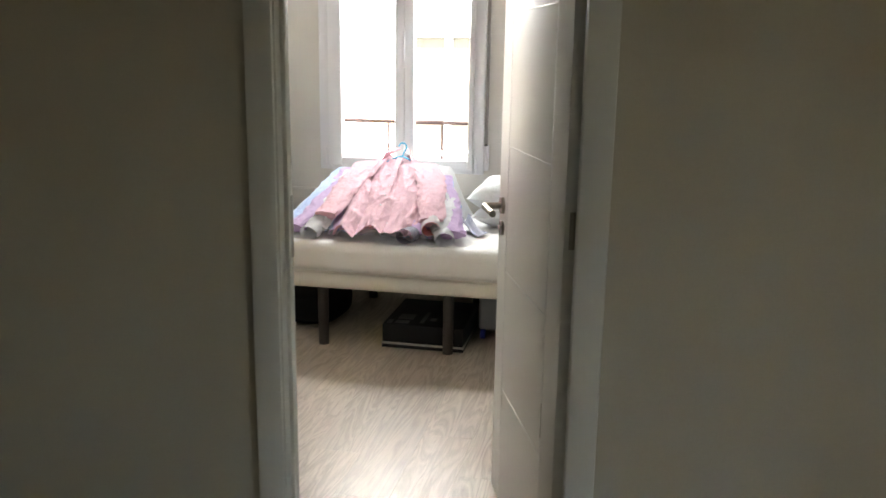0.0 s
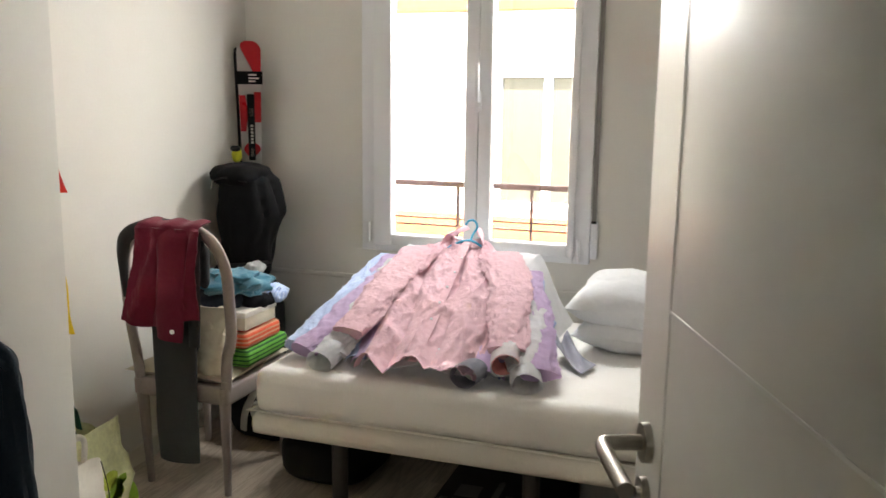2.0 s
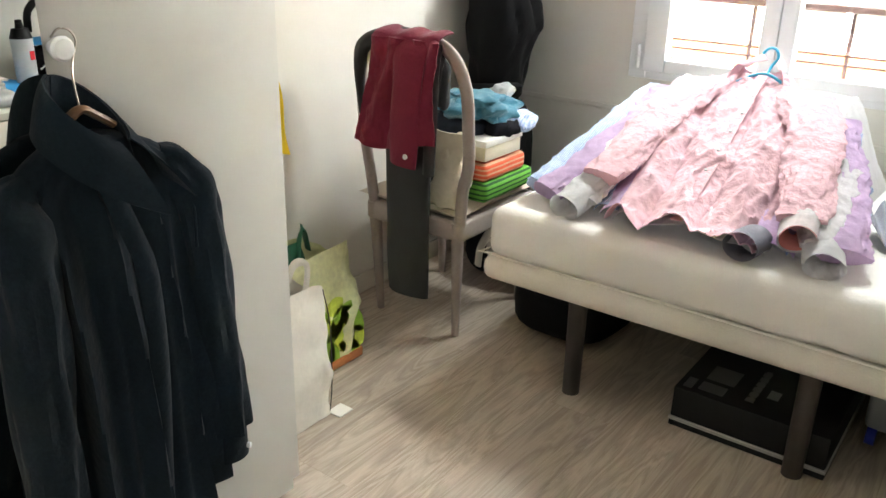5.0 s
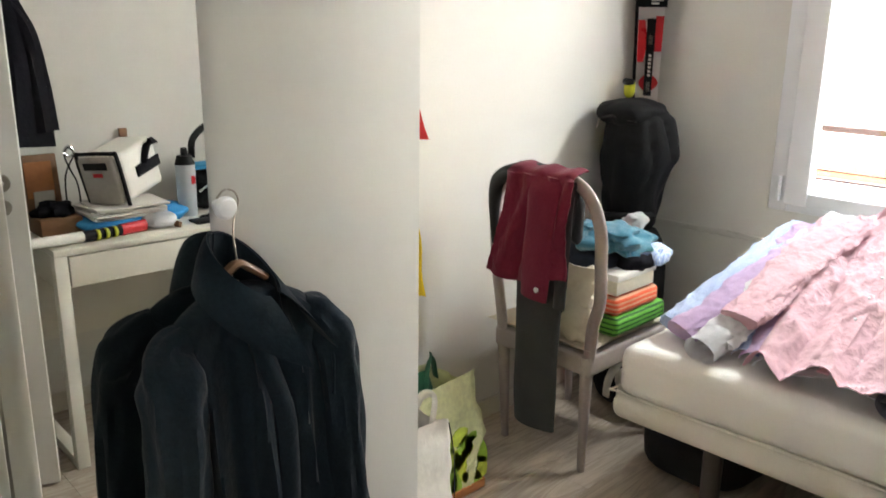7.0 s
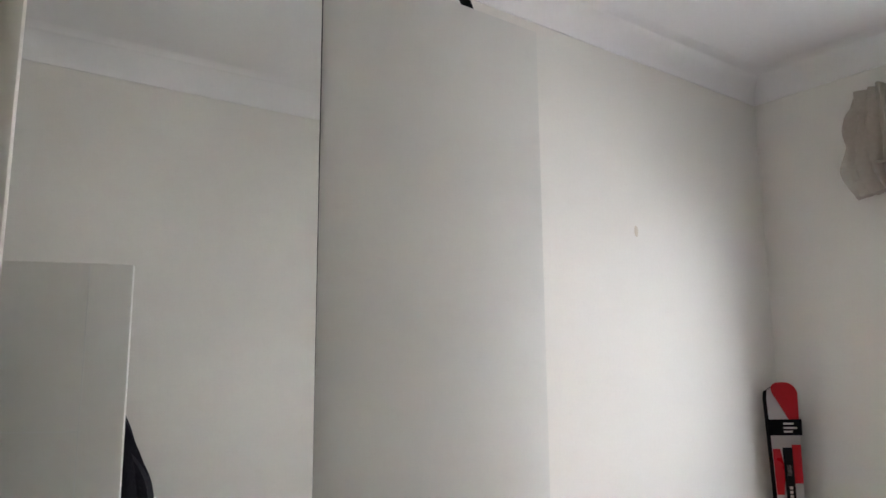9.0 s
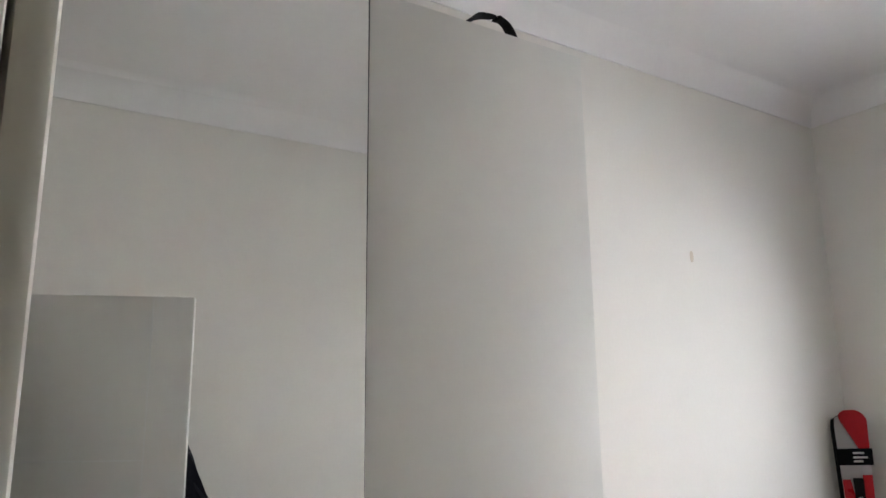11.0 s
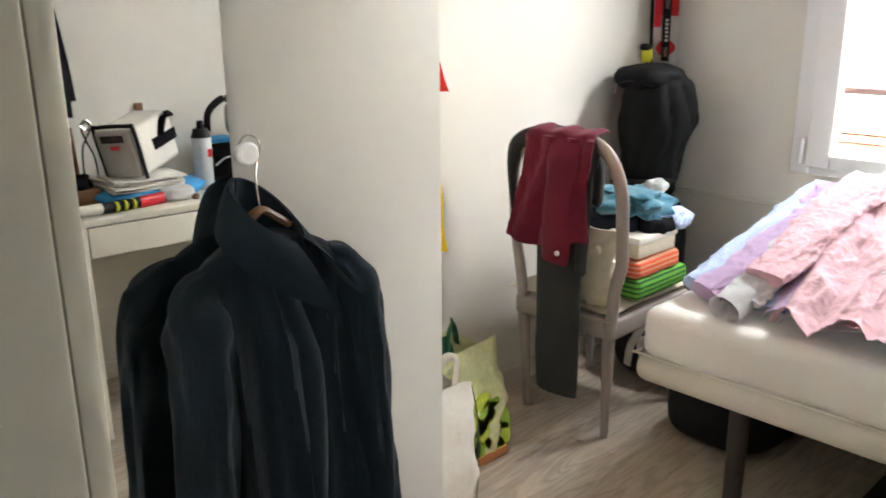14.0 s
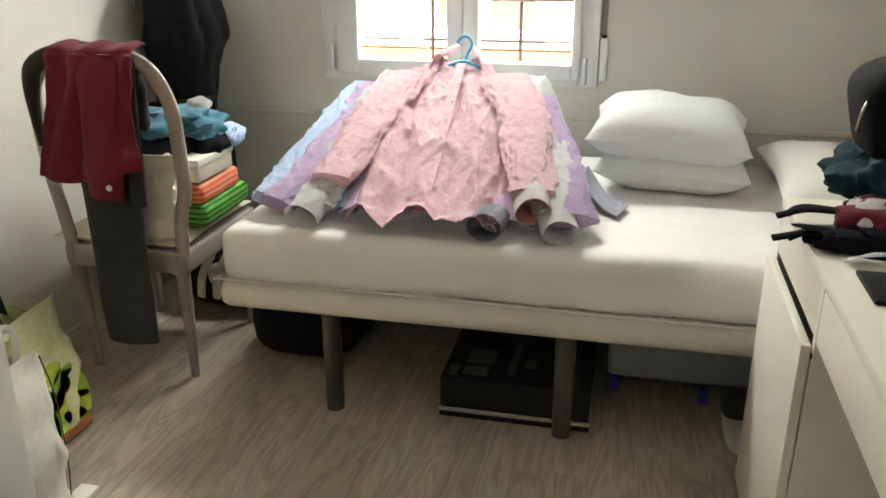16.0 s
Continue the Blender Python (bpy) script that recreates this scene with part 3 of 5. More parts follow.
part("webbing", sweep([(-.30, -2.40, WH + .016), (-.29, -2.33, WH + .022), (-.30, -2.27, WH + .006)], .014, .006, 8, 6, side=(0, 1, 0)), BLACKN, st)

st.matrix_basis = Matrix.Translation((0, -.05, 0)) @ st.matrix_basis

# flag on the wardrobe's side
fl = thing("flag", (-.45, -1.89, .9), "red and yellow cloth hanging beside the wardrobe", "flag")


def flag_at(z0, z1, tip):
    def f(u, v):
        z = z0 + (z1 - z0) * v
        bell = .042 * u ** 3 * max(0, min(1, tip(z)))
        return Vector((-.60 + .302 * u, -1.899 + .006 * math.sin(14 * u + 3 * z) * (1 - u) + .004 * math.sin(40 * z) * u + bell, z - .02 * u * (1 - u)))
    return f


part("red_stripe", sheet(flag_at(1.52, 1.205, lambda z: (1.285 - z) * 12), 24, 24, .0015), FLAGR, fl)
part("yellow_stripe", sheet(flag_at(1.2035, .855, lambda z: (1.08 - z) * 3.2), 24, 20, .0015), FLAGY, fl)


# ---- shirt hanging from the knob ----
ns = thing("hanging_shirt", (-.19, -2.385, .30), "dark navy corduroy shirt on a hanger hung from a wardrobe knob", "shirt")
CY = -2.385


def ring_loft(levels, seg, fold):
    """levels: z, centre x, centre y, half depth, half width."""
    bm = bmesh.new()
    rings = []
    for k, (z, cx, cy, hx, hy) in enumerate(levels):
        t = k / (len(levels) - 1)
        ring = []
        for i in range(seg):
            a = 2 * math.pi * i / seg
            s = fold(t, a)
            ring.append(bm.verts.new((cx + math.cos(a) * hx * s, cy + math.sin(a) * hy * (1 + (s - 1) * .3), z)))
        rings.append(ring)
    for r, q in zip(rings, rings[1:]):
        for i in range(seg):
            bm.faces.new((r[i], r[(i + 1) % seg], q[(i + 1) % seg], q[i]))
    bm.faces.new(rings[0]), bm.faces.new(rings[-1])
    return bm


def levels_between(keys, n):
    out = []
    for a, b in zip(keys, keys[1:]):
        for k in range(n):
            t = k / n
            out.append(tuple(p + (q - p) * t for p, q in zip(a, b)))
    return out + [keys[-1]]


def cord(t, a):
    """Long pleats that fall from the yoke, deep at the front and flat at the back."""
    front = max(0, math.cos(a)) ** .5
    drop = min(1, max(0, t - .28) * 2.2)
    pleat = 1 - abs(math.sin(5.5 * a + .5 * math.sin(4 * t) + .6)) ** .7 - .38
    fine = math.sin(17 * a + 2.2 * t + 1.2 * math.sin(3 * a))
    lump = noise.noise(Vector((2.4 * math.cos(a), 2.4 * math.sin(a), 2.2 * t)))
    return 1 + drop * front * (.72 * pleat + .12 * fine) + (.05 + .15 * drop * front) * lump


torso = levels_between([(1.012, -.212, CY, .030, .046), (1.004, -.210, CY, .040, .072), (.985, -.205, CY, .042, .110), (.962, -.200, CY, .042, .142), (.930, -.195, CY, .048, .160), (.85, -.188, CY, .060, .155), (.65, -.183, CY + .004, .066, .155), (.29, -.180, CY + .008, .070, .162)], 7)
part("body", ring_loft(torso, 200, cord), NAVY, ns)
slv = lambda t, a: 1 + .12 * abs(math.sin(2.5 * a + 2 * t)) - .05 + .22 * min(1, 3 * t) * noise.noise(Vector((2.5 * math.cos(a), 2.5 * math.sin(a), 7 * t))) + .05 * math.sin(6 * a - 11 * t)
for s, x1, x2 in ((1, -.172, -.165), (-1, -.150, -.140)):
    part("sleeve", sweep([(-.200, CY + s * .108, .957), (-.192, CY + s * .140, .930), (x1 - .006, CY + s * .158, .87), (x2 - .004, CY + s * .166, .76), (x2, CY + s * .176, .56), (x2 + .004, CY + s * .184, .39)], lambda t: .024 + .030 * min(1, t * 3.2) - .010 * t, lambda t: .024 + .026 * min(1, t * 3.2) - .008 * t, 36, 12, side=(0, 1, 0), fold=slv), NAVY, ns)
    part("cuff", sweep([(x2 + .004, CY + s * .184, .40), (x2 + .005, CY + s * .184, .36), (x2 + .006, CY + s * .184, .325)], .034, .040, 28, 4, side=(0, 1, 0)), NAVY, ns)
    part("armhole_seam", sweep([(-.235, CY + s * .142, .92), (-.205, CY + s * .146, .944), (-.168, CY + s * .148, .935), (-.138, CY + s * .138, .87), (-.132, CY + s * .132, .80)], .003, seg=8, steps=8), NAVY, ns)
part("cuff_button", rod((-.128, CY + .205, .35), (-.122, CY + .208, .35), .006), PVC, ns, "small white button")
# collar: it stands round the neck, falls outwards and ends in two points at the open front
NF, NS = Vector((.88, .475, 0)), Vector((-.475, .88, 0))


def neck(phi, r, z):
    return Vector((-.205, CY - .004, z)) + NF * (-math.cos(phi) * r * 1.12 + .012) + NS * math.sin(phi) * r


def fall(phi):
    return (1 - math.cos(phi)) / 2


for s in (-1, 1):
    def stand(u, v, s=s):
        p = s * u * 2.75
        return neck(p, .050 + .008 * v, 1.103 - .100 * fall(p) - v * .070)

    def leaf_f(u, v, s=s):
        p = s * u * 2.80
        f = fall(p)
        point = max(0, (u - .50) / .50)
        low = .080 + .020 * point ** 1.5
        q = neck(p, .052 + (.026 + .010 * point) * v ** .8, 1.105 - .100 * f - low * v)
        return q + (NF * .052 + NS * s * .020) * point ** 2 * v + Vector((0, 0, .006 * math.sin(math.pi * v)))
    part("collar_stand", sheet(stand, 24, 6, .002), NAVY, ns)
    part("collar_leaf", sheet(leaf_f, 30, 10, .003), NAVY, ns)


def front_line(v):
    return Vector((-.150 + .040 * min(1, v * 5) + .012 * math.sin(5 * v), CY - .030 + .018 * min(1, v * 4) + .012 * math.sin(3 * v), .965 - .67 * v))


part("placket", sheet(lambda u, v: front_line(v) + Vector((.010 * math.sin(math.pi * u), .034 * u - .004, 0)), 6, 40, .003), NAVY, ns, "buttoned front edge")
top_button = Vector((-.118, CY - .035, .955))
part("button", rod(top_button, top_button + Vector((.005, -.002, 0)), .0045), PVC, ns, "small white button")
part("hanger_hook", sweep([(-.215, CY, 1.055), (-.222, CY, 1.10), (-.236, CY + .012, 1.125), (-.244, CY + .026, 1.150), (-.244, CY + .018, 1.168), (-.244, CY, 1.172), (-.244, CY - .014, 1.160)], .0018, seg=8), NICKEL, ns, "chrome wire hanger hook")
part("hanger_bar", sweep([(-.208, CY - .05, 1.020), (-.212, CY - .025, 1.038), (-.212, CY, 1.052), (-.212, CY + .025, 1.038), (-.208, CY + .05, 1.020)], .007, .012, 8, 5, side=(1, 0, 0)), WOODB, ns, "wooden hanger")

# ---- bed ----
BX0, BX1, BY0, BY1 = -.285, 1.645, -1.12, -.07
bed = thing("bed", (.68, -.6, 0), "single bed with an upholstered base and brown metal legs", "bed")
bm = box(BX0, BY0, .305, BX1, BY1, .385, bevel=.035, seg=4)
part("base", bm, BASEM, bed, "beige upholstered bed base")
for x, y in ((.035, -1.07), (.69, -1.07), (1.5, -1.07), (.035, -.16), (.69, -.16), (1.5, -.16)):
    part("leg", rod((x, y, 0), (x, y, .306), .026, .028, 20), LEGM, bed, "round brown metal leg")


def rounded_slab(x0, y0, z0, x1, y1, z1, r, top_amp):
    bm = box(x0, y0, z0, x1, y1, z1, bevel=r, seg=5)
    bmesh.ops.subdivide_edges(bm, edges=[e for e in bm.edges if e.calc_length() > .2], cuts=24, use_grid_fill=True)
    for v in bm.verts:
        v.co += Vector((wob(v.co, 3.5, .006), wob(v.co + Vector((9, 0, 0)), 3.5, .009) + wob(v.co, 11, .003), wob(v.co + Vector((0, 9, 0)), 3.0, top_amp)))
    return bm


mattress = thing("mattress", (.68, -.6, .385), "mattress in a white fitted sheet on the bed base", "mattress")
part("cover", rounded_slab(BX0 + .01, BY0 + .005, .383, BX1, BY1, .545, .05, .008), SHEETM, mattress)
part("piping", sweep([(BX1 - .02, BY0 + .002, .398), (.9, BY0 - .001, .394), (.3, BY0 + .001, .399), (BX0 + .06, BY0 + .002, .397), (BX0 + .006, BY0 + .06, .397), (BX0 + .008, -.5, .396), (BX0 + .008, -.1, .397)], .003, seg=8, steps=10), BASEM, mattress, "beige sheet hem")


# ---- shirts spread on the bed ----
def slope(y):
    return max(.553, .875 + .455 * (y + .33)) if y < -.33 else .875 - .05 * (y + .33)


heap = lambda u, v: Vector((-.13 + .75 * u + .05 * (1 - v) * (u - .5), -.10 - .86 * v,
                            .54 + max(.004, (slope(-.10 - .86 * v) - .565)) * min(1, 7 * u, 7 * (1 - u)) ** .7 * min(1, .35 + 4 * v) + wob((u * 3, v * 3, 0), 4, .012)))
bm = sheet(heap, 40, 40)
single("folded_shirt", bm, WHITE, "heap of folded white shirts on the bed by the window", "clothes")


def flat_shirt(label, material, cuff_mat, inside, layer, body, left, right, group, cuffs=(True, True), collar=False):
    """A shirt spread down the slope. body: rows of y, x left, x right; left, right: sleeve paths of (x, y)."""
    sh = thing("shirt", (body[-1][1], body[-1][0], .55), label, "shirt", group)
    ks = body

    def lerp_row(v):
        f = v * (len(ks) - 1)
        i = min(int(f), len(ks) - 2)
        return [a + (b - a) * (f - i) for a, b in zip(ks[i], ks[i + 1])]

    def ridge(x, y, scale, seed):
        n = noise.noise(Vector((x * scale, y * scale * .55, seed + layer * 60)))
        return (1 - min(1, abs(n) * 2.4)) ** 2

    def f(u, v):
        y, x0, x1 = lerp_row(v)
        x = x0 + (x1 - x0) * u
        edge = min(1, 10 * u, 10 * (1 - u)) ** .6
        pleat = abs(math.sin(u * 9.5 + .9 * v + layer * 90 + .35 * math.sin(5 * v))) ** .8 * (.20 + .80 * v)
        crease = .014 * ridge(x + .25 * y, y * .6, 8, 1) + .009 * ridge(x - .3 * y, y * .8, 17, 7) + .004 * ridge(x, y * 1.6, 42, 13)
        lift = .024 * max(0, v - .84) / .16 * (math.sin(u * 13 + 1) * .5 + .5)
        return Vector((x + wob((x, y, 5), 9, .006), y + .022 * math.sin(u * 13 + 2) * max(0, v - .6), slope(y) + layer * (1 - (.6 * v * v if collar else 0)) + edge * .014 + (.034 * pleat + crease - .014) * edge * (1 if collar else .45) + lift - (1 - edge) * .012))
    part("body", sheet(f, 110, 120, .002), material, sh)
    for path, c in ((left, cuffs[0]), (right, cuffs[1])):
        pts = [(x, y, slope(y) + layer + .022) for x, y in path]
        rip = lambda t, a: 1 + .10 * math.sin(3 * a + 11 * t + layer * 50) + .16 * (1 - min(1, 2.2 * abs(noise.noise(Vector((2 * math.cos(a), 2 * math.sin(a), 7 * t + layer * 40)))))) ** 2 + .12 * noise.noise(Vector((5 * math.cos(a), 5 * math.sin(a), 22 * t + layer * 40)))
        part("sleeve", sweep(pts, lambda t: .078 - .022 * t, lambda t: .013 + .012 * t, 48, 20, side=(0, 0, 1), fold=rip), material, sh)
        if c:
            a, b = Vector(pts[-2]), Vector(pts[-1])
            d = (b - a).normalized()
            d.z *= .5
            e = Vector((b.x, b.y, max(.553 + .040, b.z - .01)))
            flop = lambda t, w: 1 + .07 * math.sin(2 * w + 1 + layer * 60) + .05 * math.sin(3 * w + 4 * t)
            tube = sweep([e - d * .035, e + d * .02, e + d * .070], .047, .040, 30, 5, side=(0, 0, 1), cap=False, fold=flop)
            bmesh.ops.solidify(tube, geom=tube.faces[:], thickness=.0025)
            cu = part("cuff", tube, cuff_mat, sh)
            part("lining", sweep([e - d * .030, e + d * .02, e + d * .066], .043, .036, 30, 5, side=(0, 0, 1), cap=False, fold=flop), inside, cu)
    if collar:
        y0 = ks[0][0]
        xc = (ks[0][1] + ks[0][2]) / 2
        for s in (-1, 1):
            def cf(u, v, s=s):
                a = Vector((xc + s * .012, y0 + .06, slope(y0) + layer + .045)).lerp(Vector((xc + s * .055, y0 - .05, slope(y0) + layer + .035)), u)
                b = Vector((xc + s * .05, y0 + .055, slope(y0) + layer + .03)).lerp(Vector((xc + s * .085, y0 - .085, slope(y0 - .08) + layer + .035)), u)
                return a.lerp(b, v) + Vector((0, 0, .02 * math.sin(math.pi * v)))
            part("collar_leaf", sheet(cf, 10, 8, .003), material, sh)
        for k in range(6):
            y = y0 - .06 - .085 * k
            part("button", rod((xc + .02, y, slope(y) + layer + .032), (xc + .02, y - .002, slope(y) + layer + .035), .0045), PVC, sh, "small white button")
        part("placket", sheet(lambda u, v: Vector((xc - .005 + .03 * u + .02 * v, y0 - .04 - .66 * v, slope(y0 - .04 - .66 * v) + layer + .024 + .006 * math.sin(6 * v + 1))), 4, 24, .003), material, sh)
    return sh


G = "shirts spread on the bed"
flat_shirt("light blue striped shirt spread under the others", BLUE, BLUE, BLUE, -.018, [(-.38, -.04, .48), (-.6, -.06, .52), (-.8, -.04, .56), (-1.0, .02, .56)], [(-.02, -.44), (-.085, -.64), (-.135, -.84), (-.18, -.97)], [(.50, -.5), (.57, -.65), (.63, -.8), (.66, -.9)], G, (False, False))
flat_shirt("crumpled lilac cotton shirt spread on the bed", LILAC, LILAC, LILAC, -.004, [(-.40, .0, .50), (-.6, -.01, .55), (-.8, .0, .57), (-1.02, .05, .58)], [(.02, -.46), (-.03, -.66), (-.08, -.84), (-.14, -1.0)], [(.50, -.50), (.57, -.66), (.64, -.84), (.69, -.99)], G, (False, False))
flat_shirt("white cotton shirt with rolled cuffs on the bed", WHITE, WHITE, WHITE, .006, [(-.40, .06, .46), (-.6, .06, .50), (-.8, .08, .52), (-1.05, .10, .52)], [(.05, -.5), (.02, -.7), (-.01, -.87), (-.03, -1.01)], [(.47, -.52), (.56, -.7), (.61, -.86), (.645, -.99)], G)
flat_shirt("pink cotton shirt with creases spread on top", PINK, WHITE, PINK_IN, .036, [(-.37, .16, .36), (-.45, .06, .43), (-.60, .05, .48), (-.82, .08, .50), (-1.085, .09, .50)], [(.10, -.46), (.060, -.62), (.035, -.80), (.010, -.95)], [(.42, -.46), (.50, -.64), (.545, -.82), (.572, -.96)], G, (False, True), collar=True)
cf = thing("shirt_cuff", (.46, -1.06, .553), "folded white shirt cuff lying on the mattress", "shirt cuff")
tube = sweep([(.478, -.99, .588), (.472, -1.04, .592), (.466, -1.085, .592)], .046, .038, 26, 4, side=(0, 0, 1), cap=False)
bmesh.ops.solidify(tube, geom=tube.faces[:], thickness=.0025)
part("cuff", tube, CHECK, cf)
single("checked_shirt", sheet(lambda u, v: Vector((.665 + .13 * v + .03 * u, -.66 - .16 * v + .11 * u, .556 + .05 * (1 - v) ** 2 + .018 * math.sin(8 * u + 5 * v) * (1 - v) + .002)), 20, 26, .003), CHECK, "grey checked shirt sleeve trailing on the sheet", "shirt")
hg = thing("clothes_hanger", (.27, -.36, .9), "cyan plastic clothes hanger inside the pink shirt", "hanger")
part("hook", sweep([(.275, -.40, .90), (.280, -.37, .93), (.292, -.355, .955), (.280, -.345, .978), (.258, -.345, .98), (.242, -.35, .962)], .0045, seg=8), HANGERB, hg)
part("arm", sweep([(.20, -.44, .88), (.23, -.42, .898), (.275, -.405, .91), (.32, -.42, .898), (.35, -.44, .88)], .005, seg=8), HANGERB, hg)

# ---- pillows ----
single("pillow", pillow((.955, -.36, .615), .47, .42, .15, turn=-4, tilt=(2, 1), lump=.025), PILLOWM, "white fibre pillow lying on the mattress", "pillow", "stacked pillows")
single("pillow", pillow((.935, -.36, .712), .49, .42, .19, turn=-3, tilt=(4, 3), lump=.025), PILLOWM, "plump white fibre pillow on top of another", "pillow", "stacked pillows")
single("pillow", pillow((1.44, -.40, .60), .40, .66, .13, turn=0, lump=.03), SHEETM, "white pillow in a smooth case at the bed head", "pillow")

# ---- chair ----
ch = thing("chair", (-.65, -.8, 0), "taupe painted wooden chair with a rounded back", "chair")
part("back_frame", sweep([(-.800, -1.012, .40), (-.802, -1.03, .52), (-.798, -1.06, .66), (-.794, -1.08, .86), (-.760, -1.09, .945), (-.690, -1.092, .993), (-.53, -1.092, 1.002), (-.43, -1.09, .965), (-.383, -1.08, .87), (-.380, -1.065, .74), (-.393, -1.04, .62), (-.425, -1.02, .53), (-.440, -1.01, .40)], .021, .015, 14, 6, side=(0, 1, 0)), TAUPE, ch)
for p, q in (((-.800, -1.012, .42), (-.795, -.99, 0)), ((-.445, -1.012, .42), (-.455, -.995, 0)), ((-.815, -.60, .40), (-.82, -.58, 0)), ((-.445, -.60, .40), (-.45, -.595, 0))):
    part("leg", rod(p, q, .023, .013, 10), TAUPE, ch)
part("seat_frame", box(-.825, -1.03, .355, -.42, -.565, .425, bevel=.012, seg=3), TAUPE, ch)
part("seat", pillow((-.643, -.80, .445), .44, .46, .075, lump=.02), CUSHION, ch, "beige padded seat")

tr = thing("trousers", (-.69, -1.11, .15), "charcoal wool trousers hung over the chair back", "trousers")
wr = lambda t, a: 1 + .05 * math.sin(4 * a + 9 * t)
part("leg_cloth", sweep([(-.575, -1.10, .96), (-.570, -1.112, .85), (-.575, -1.11, .55), (-.580, -1.105, .32), (-.580, -1.10, .165)], lambda t: .125 - .043 * min(1, t * 1.6), lambda t: .022 + .006 * t, 28, 8, side=(0, 1, 0), fold=wr), CHARCOAL, tr)
part("fold_over", sweep([(-.796, -1.075, .74), (-.785, -1.095, .90), (-.745, -1.095, .975), (-.64, -1.095, 1.003), (-.50, -1.095, .995)], lambda t: .010 + .017 * min(1, 2.5 * t), lambda t: .012 + .018 * min(1, 2.5 * t), 18, 6, side=(0, 1, 0), fold=wr), CHARCOAL, tr)
part("side_fold", sweep([(-.478, -1.105, .99), (-.468, -1.13, .92), (-.470, -1.135, .80), (-.480, -1.13, .60)], .012, .022, 14, 6, side=(1, 0, 0), fold=wr), CHARCOAL, tr)
part("back_drop", sheet(lambda u, v: Vector((-.72 + .20 * u, -1.055 + .012 * math.sin(9 * u) + .02 * v, 1.02 - .36 * v)), 16, 14, .006), CHARCOAL, tr)
ms = thing("maroon_shirt", (-.68, -1.14, .63), "maroon jersey shirt draped over the chair back", "shirt")


def drape(u, v):
    x = -.735 - .03 * v + .03 * (1 - v) + (.265 + .02 * v - .03 * (1 - v)) * u
    if v < .18:
        a = v / .18 * math.pi / 2
        return Vector((x + .04, -1.085 - .07 * math.sin(a), 1.005 + .022 * math.cos(a) + .004 * math.sin(16 * u)))
    t = (v - .18) / .82
    return Vector((x + .04 + .010 * math.sin(5 * t + 2 * u), -1.158 - .020 * abs(math.sin(5.2 * u + 1.2 * t)) * (.25 + t) - .005 * math.sin(21 * u + 4 * t) + wob((u * 2, t * 2, 4), 3, .006), 1.005 - .32 * t - .02 * math.sin(5 * u) * t))


part("body", sheet(drape, 70, 60, .005), MAROON, ms)
part("sleeve", sweep([(-.524, -1.158, 1.005), (-.525, -1.172, .96), (-.525, -1.182, .86), (-.535, -1.182, .73), (-.545, -1.175, .63)], lambda t: .062 - .012 * t, lambda t: .004 + .011 * min(1, 4 * t), 22, 7, side=(0, 1, 0), fold=wr), MAROON, ms)
part("cuff_button", rod((-.52, -1.193, .665), (-.52, -1.198, .665), .008), PVC, ms, "small white cuff button")

# things on the chair seat
G2 = "things piled on the chair"
single("folded_cloth", rounded_slab(-.57, -.93, .470, -.40, -.62, .535, .018, .003), GREEN, "folded green striped cloth on the chair seat", "cloth", G2)
single("folded_cloth", rounded_slab(-.57, -.92, .536, -.41, -.66, .598, .018, .003), ORANGE, "folded orange striped cloth on the chair", "cloth", G2)
bk = thing("book", (-.48, -.80, .6), "thick book with white cover and cream page edges", "book", G2)
part("page_block", box(-.55, -.915, .606, -.415, -.70, .652, bevel=.002), CREAM, bk)
part("cover", box(-.555, -.92, .653, -.41, -.695, .675, bevel=.003), PAPER, bk, "white cover")
tote = thing("tote_bag", (-.53, -.97, .45), "cream cotton tote bag with black print", "bag", G2)
part("body", blob((-.525, -.985, .575), (.085, .045, .125), 3.0, 60, 40, .34, 8), CREAM, tote)
part("open_top", sheet(lambda u, v: Vector((-.60 + .20 * u - .06 * v * u, -1.005 - .03 * math.sin(math.pi * u) + .012 * math.sin(9 * u + 3 * v), .735 - .025 * u - .13 * v * (.35 + .65 * u))), 24, 14, .003), CREAM, tote, "floppy cream bag mouth")
part("print", blob((-.570, -.998, .610), (.036, .046, .070), 3.2, 40, 28, .30, 10), BLACKC, tote, "black printed panel")
for k, (z, w) in enumerate(((.600, .016), (.585, .02), (.565, .02), (.545, .016))):
    part("lettering", box(-.605, -1.034, z, -.605 + w, -1.031, z + .008, bevel=0), PAPER, tote)
for z in (.70, .735):
    part("band", sweep([(-.62, -1.0, z), (-.58, -1.03, z + .012), (-.53, -1.025, z - .01)], .012, .005, 8, 5), BLACKC, tote, "black band")
single("jeans", blob((-.60, -.80, .60), (.13, .13, .135), 3, 26, 18, .14, 8), mat("dark_denim", (.02, .028, .045), .9, vary=.2, bump=.5, bump_scale=80), "folded dark jeans heaped on the chair", "jeans", G2)
single("towel", blob((-.545, -.77, .752), (.125, .135, .042), 2.6, 60, 30, .42, 12), TEAL, "rumpled teal towel on top of the pile", "towel", G2)
single("checked_cloth", blob((-.44, -.70, .705), (.045, .08, .040), 2.4, 40, 24, .45, 18), BLUE, "crumpled pale blue shirt in the pile", "shirt", G2)
single("crumpled_top", blob((-.45, -.76, .69), (.06, .08, .03), 2.4, 22, 14, .25, 12), BLACKC, "crumpled black top in the pile", "clothes", G2)
jn = single("hanging_jacket", blob((-.50, -1.04, .86), (.03, .02, .07), 2.2, 24, 18, .30, 12), CHARCOAL, "grey jacket bundle against the chair back", "clothes", G2)

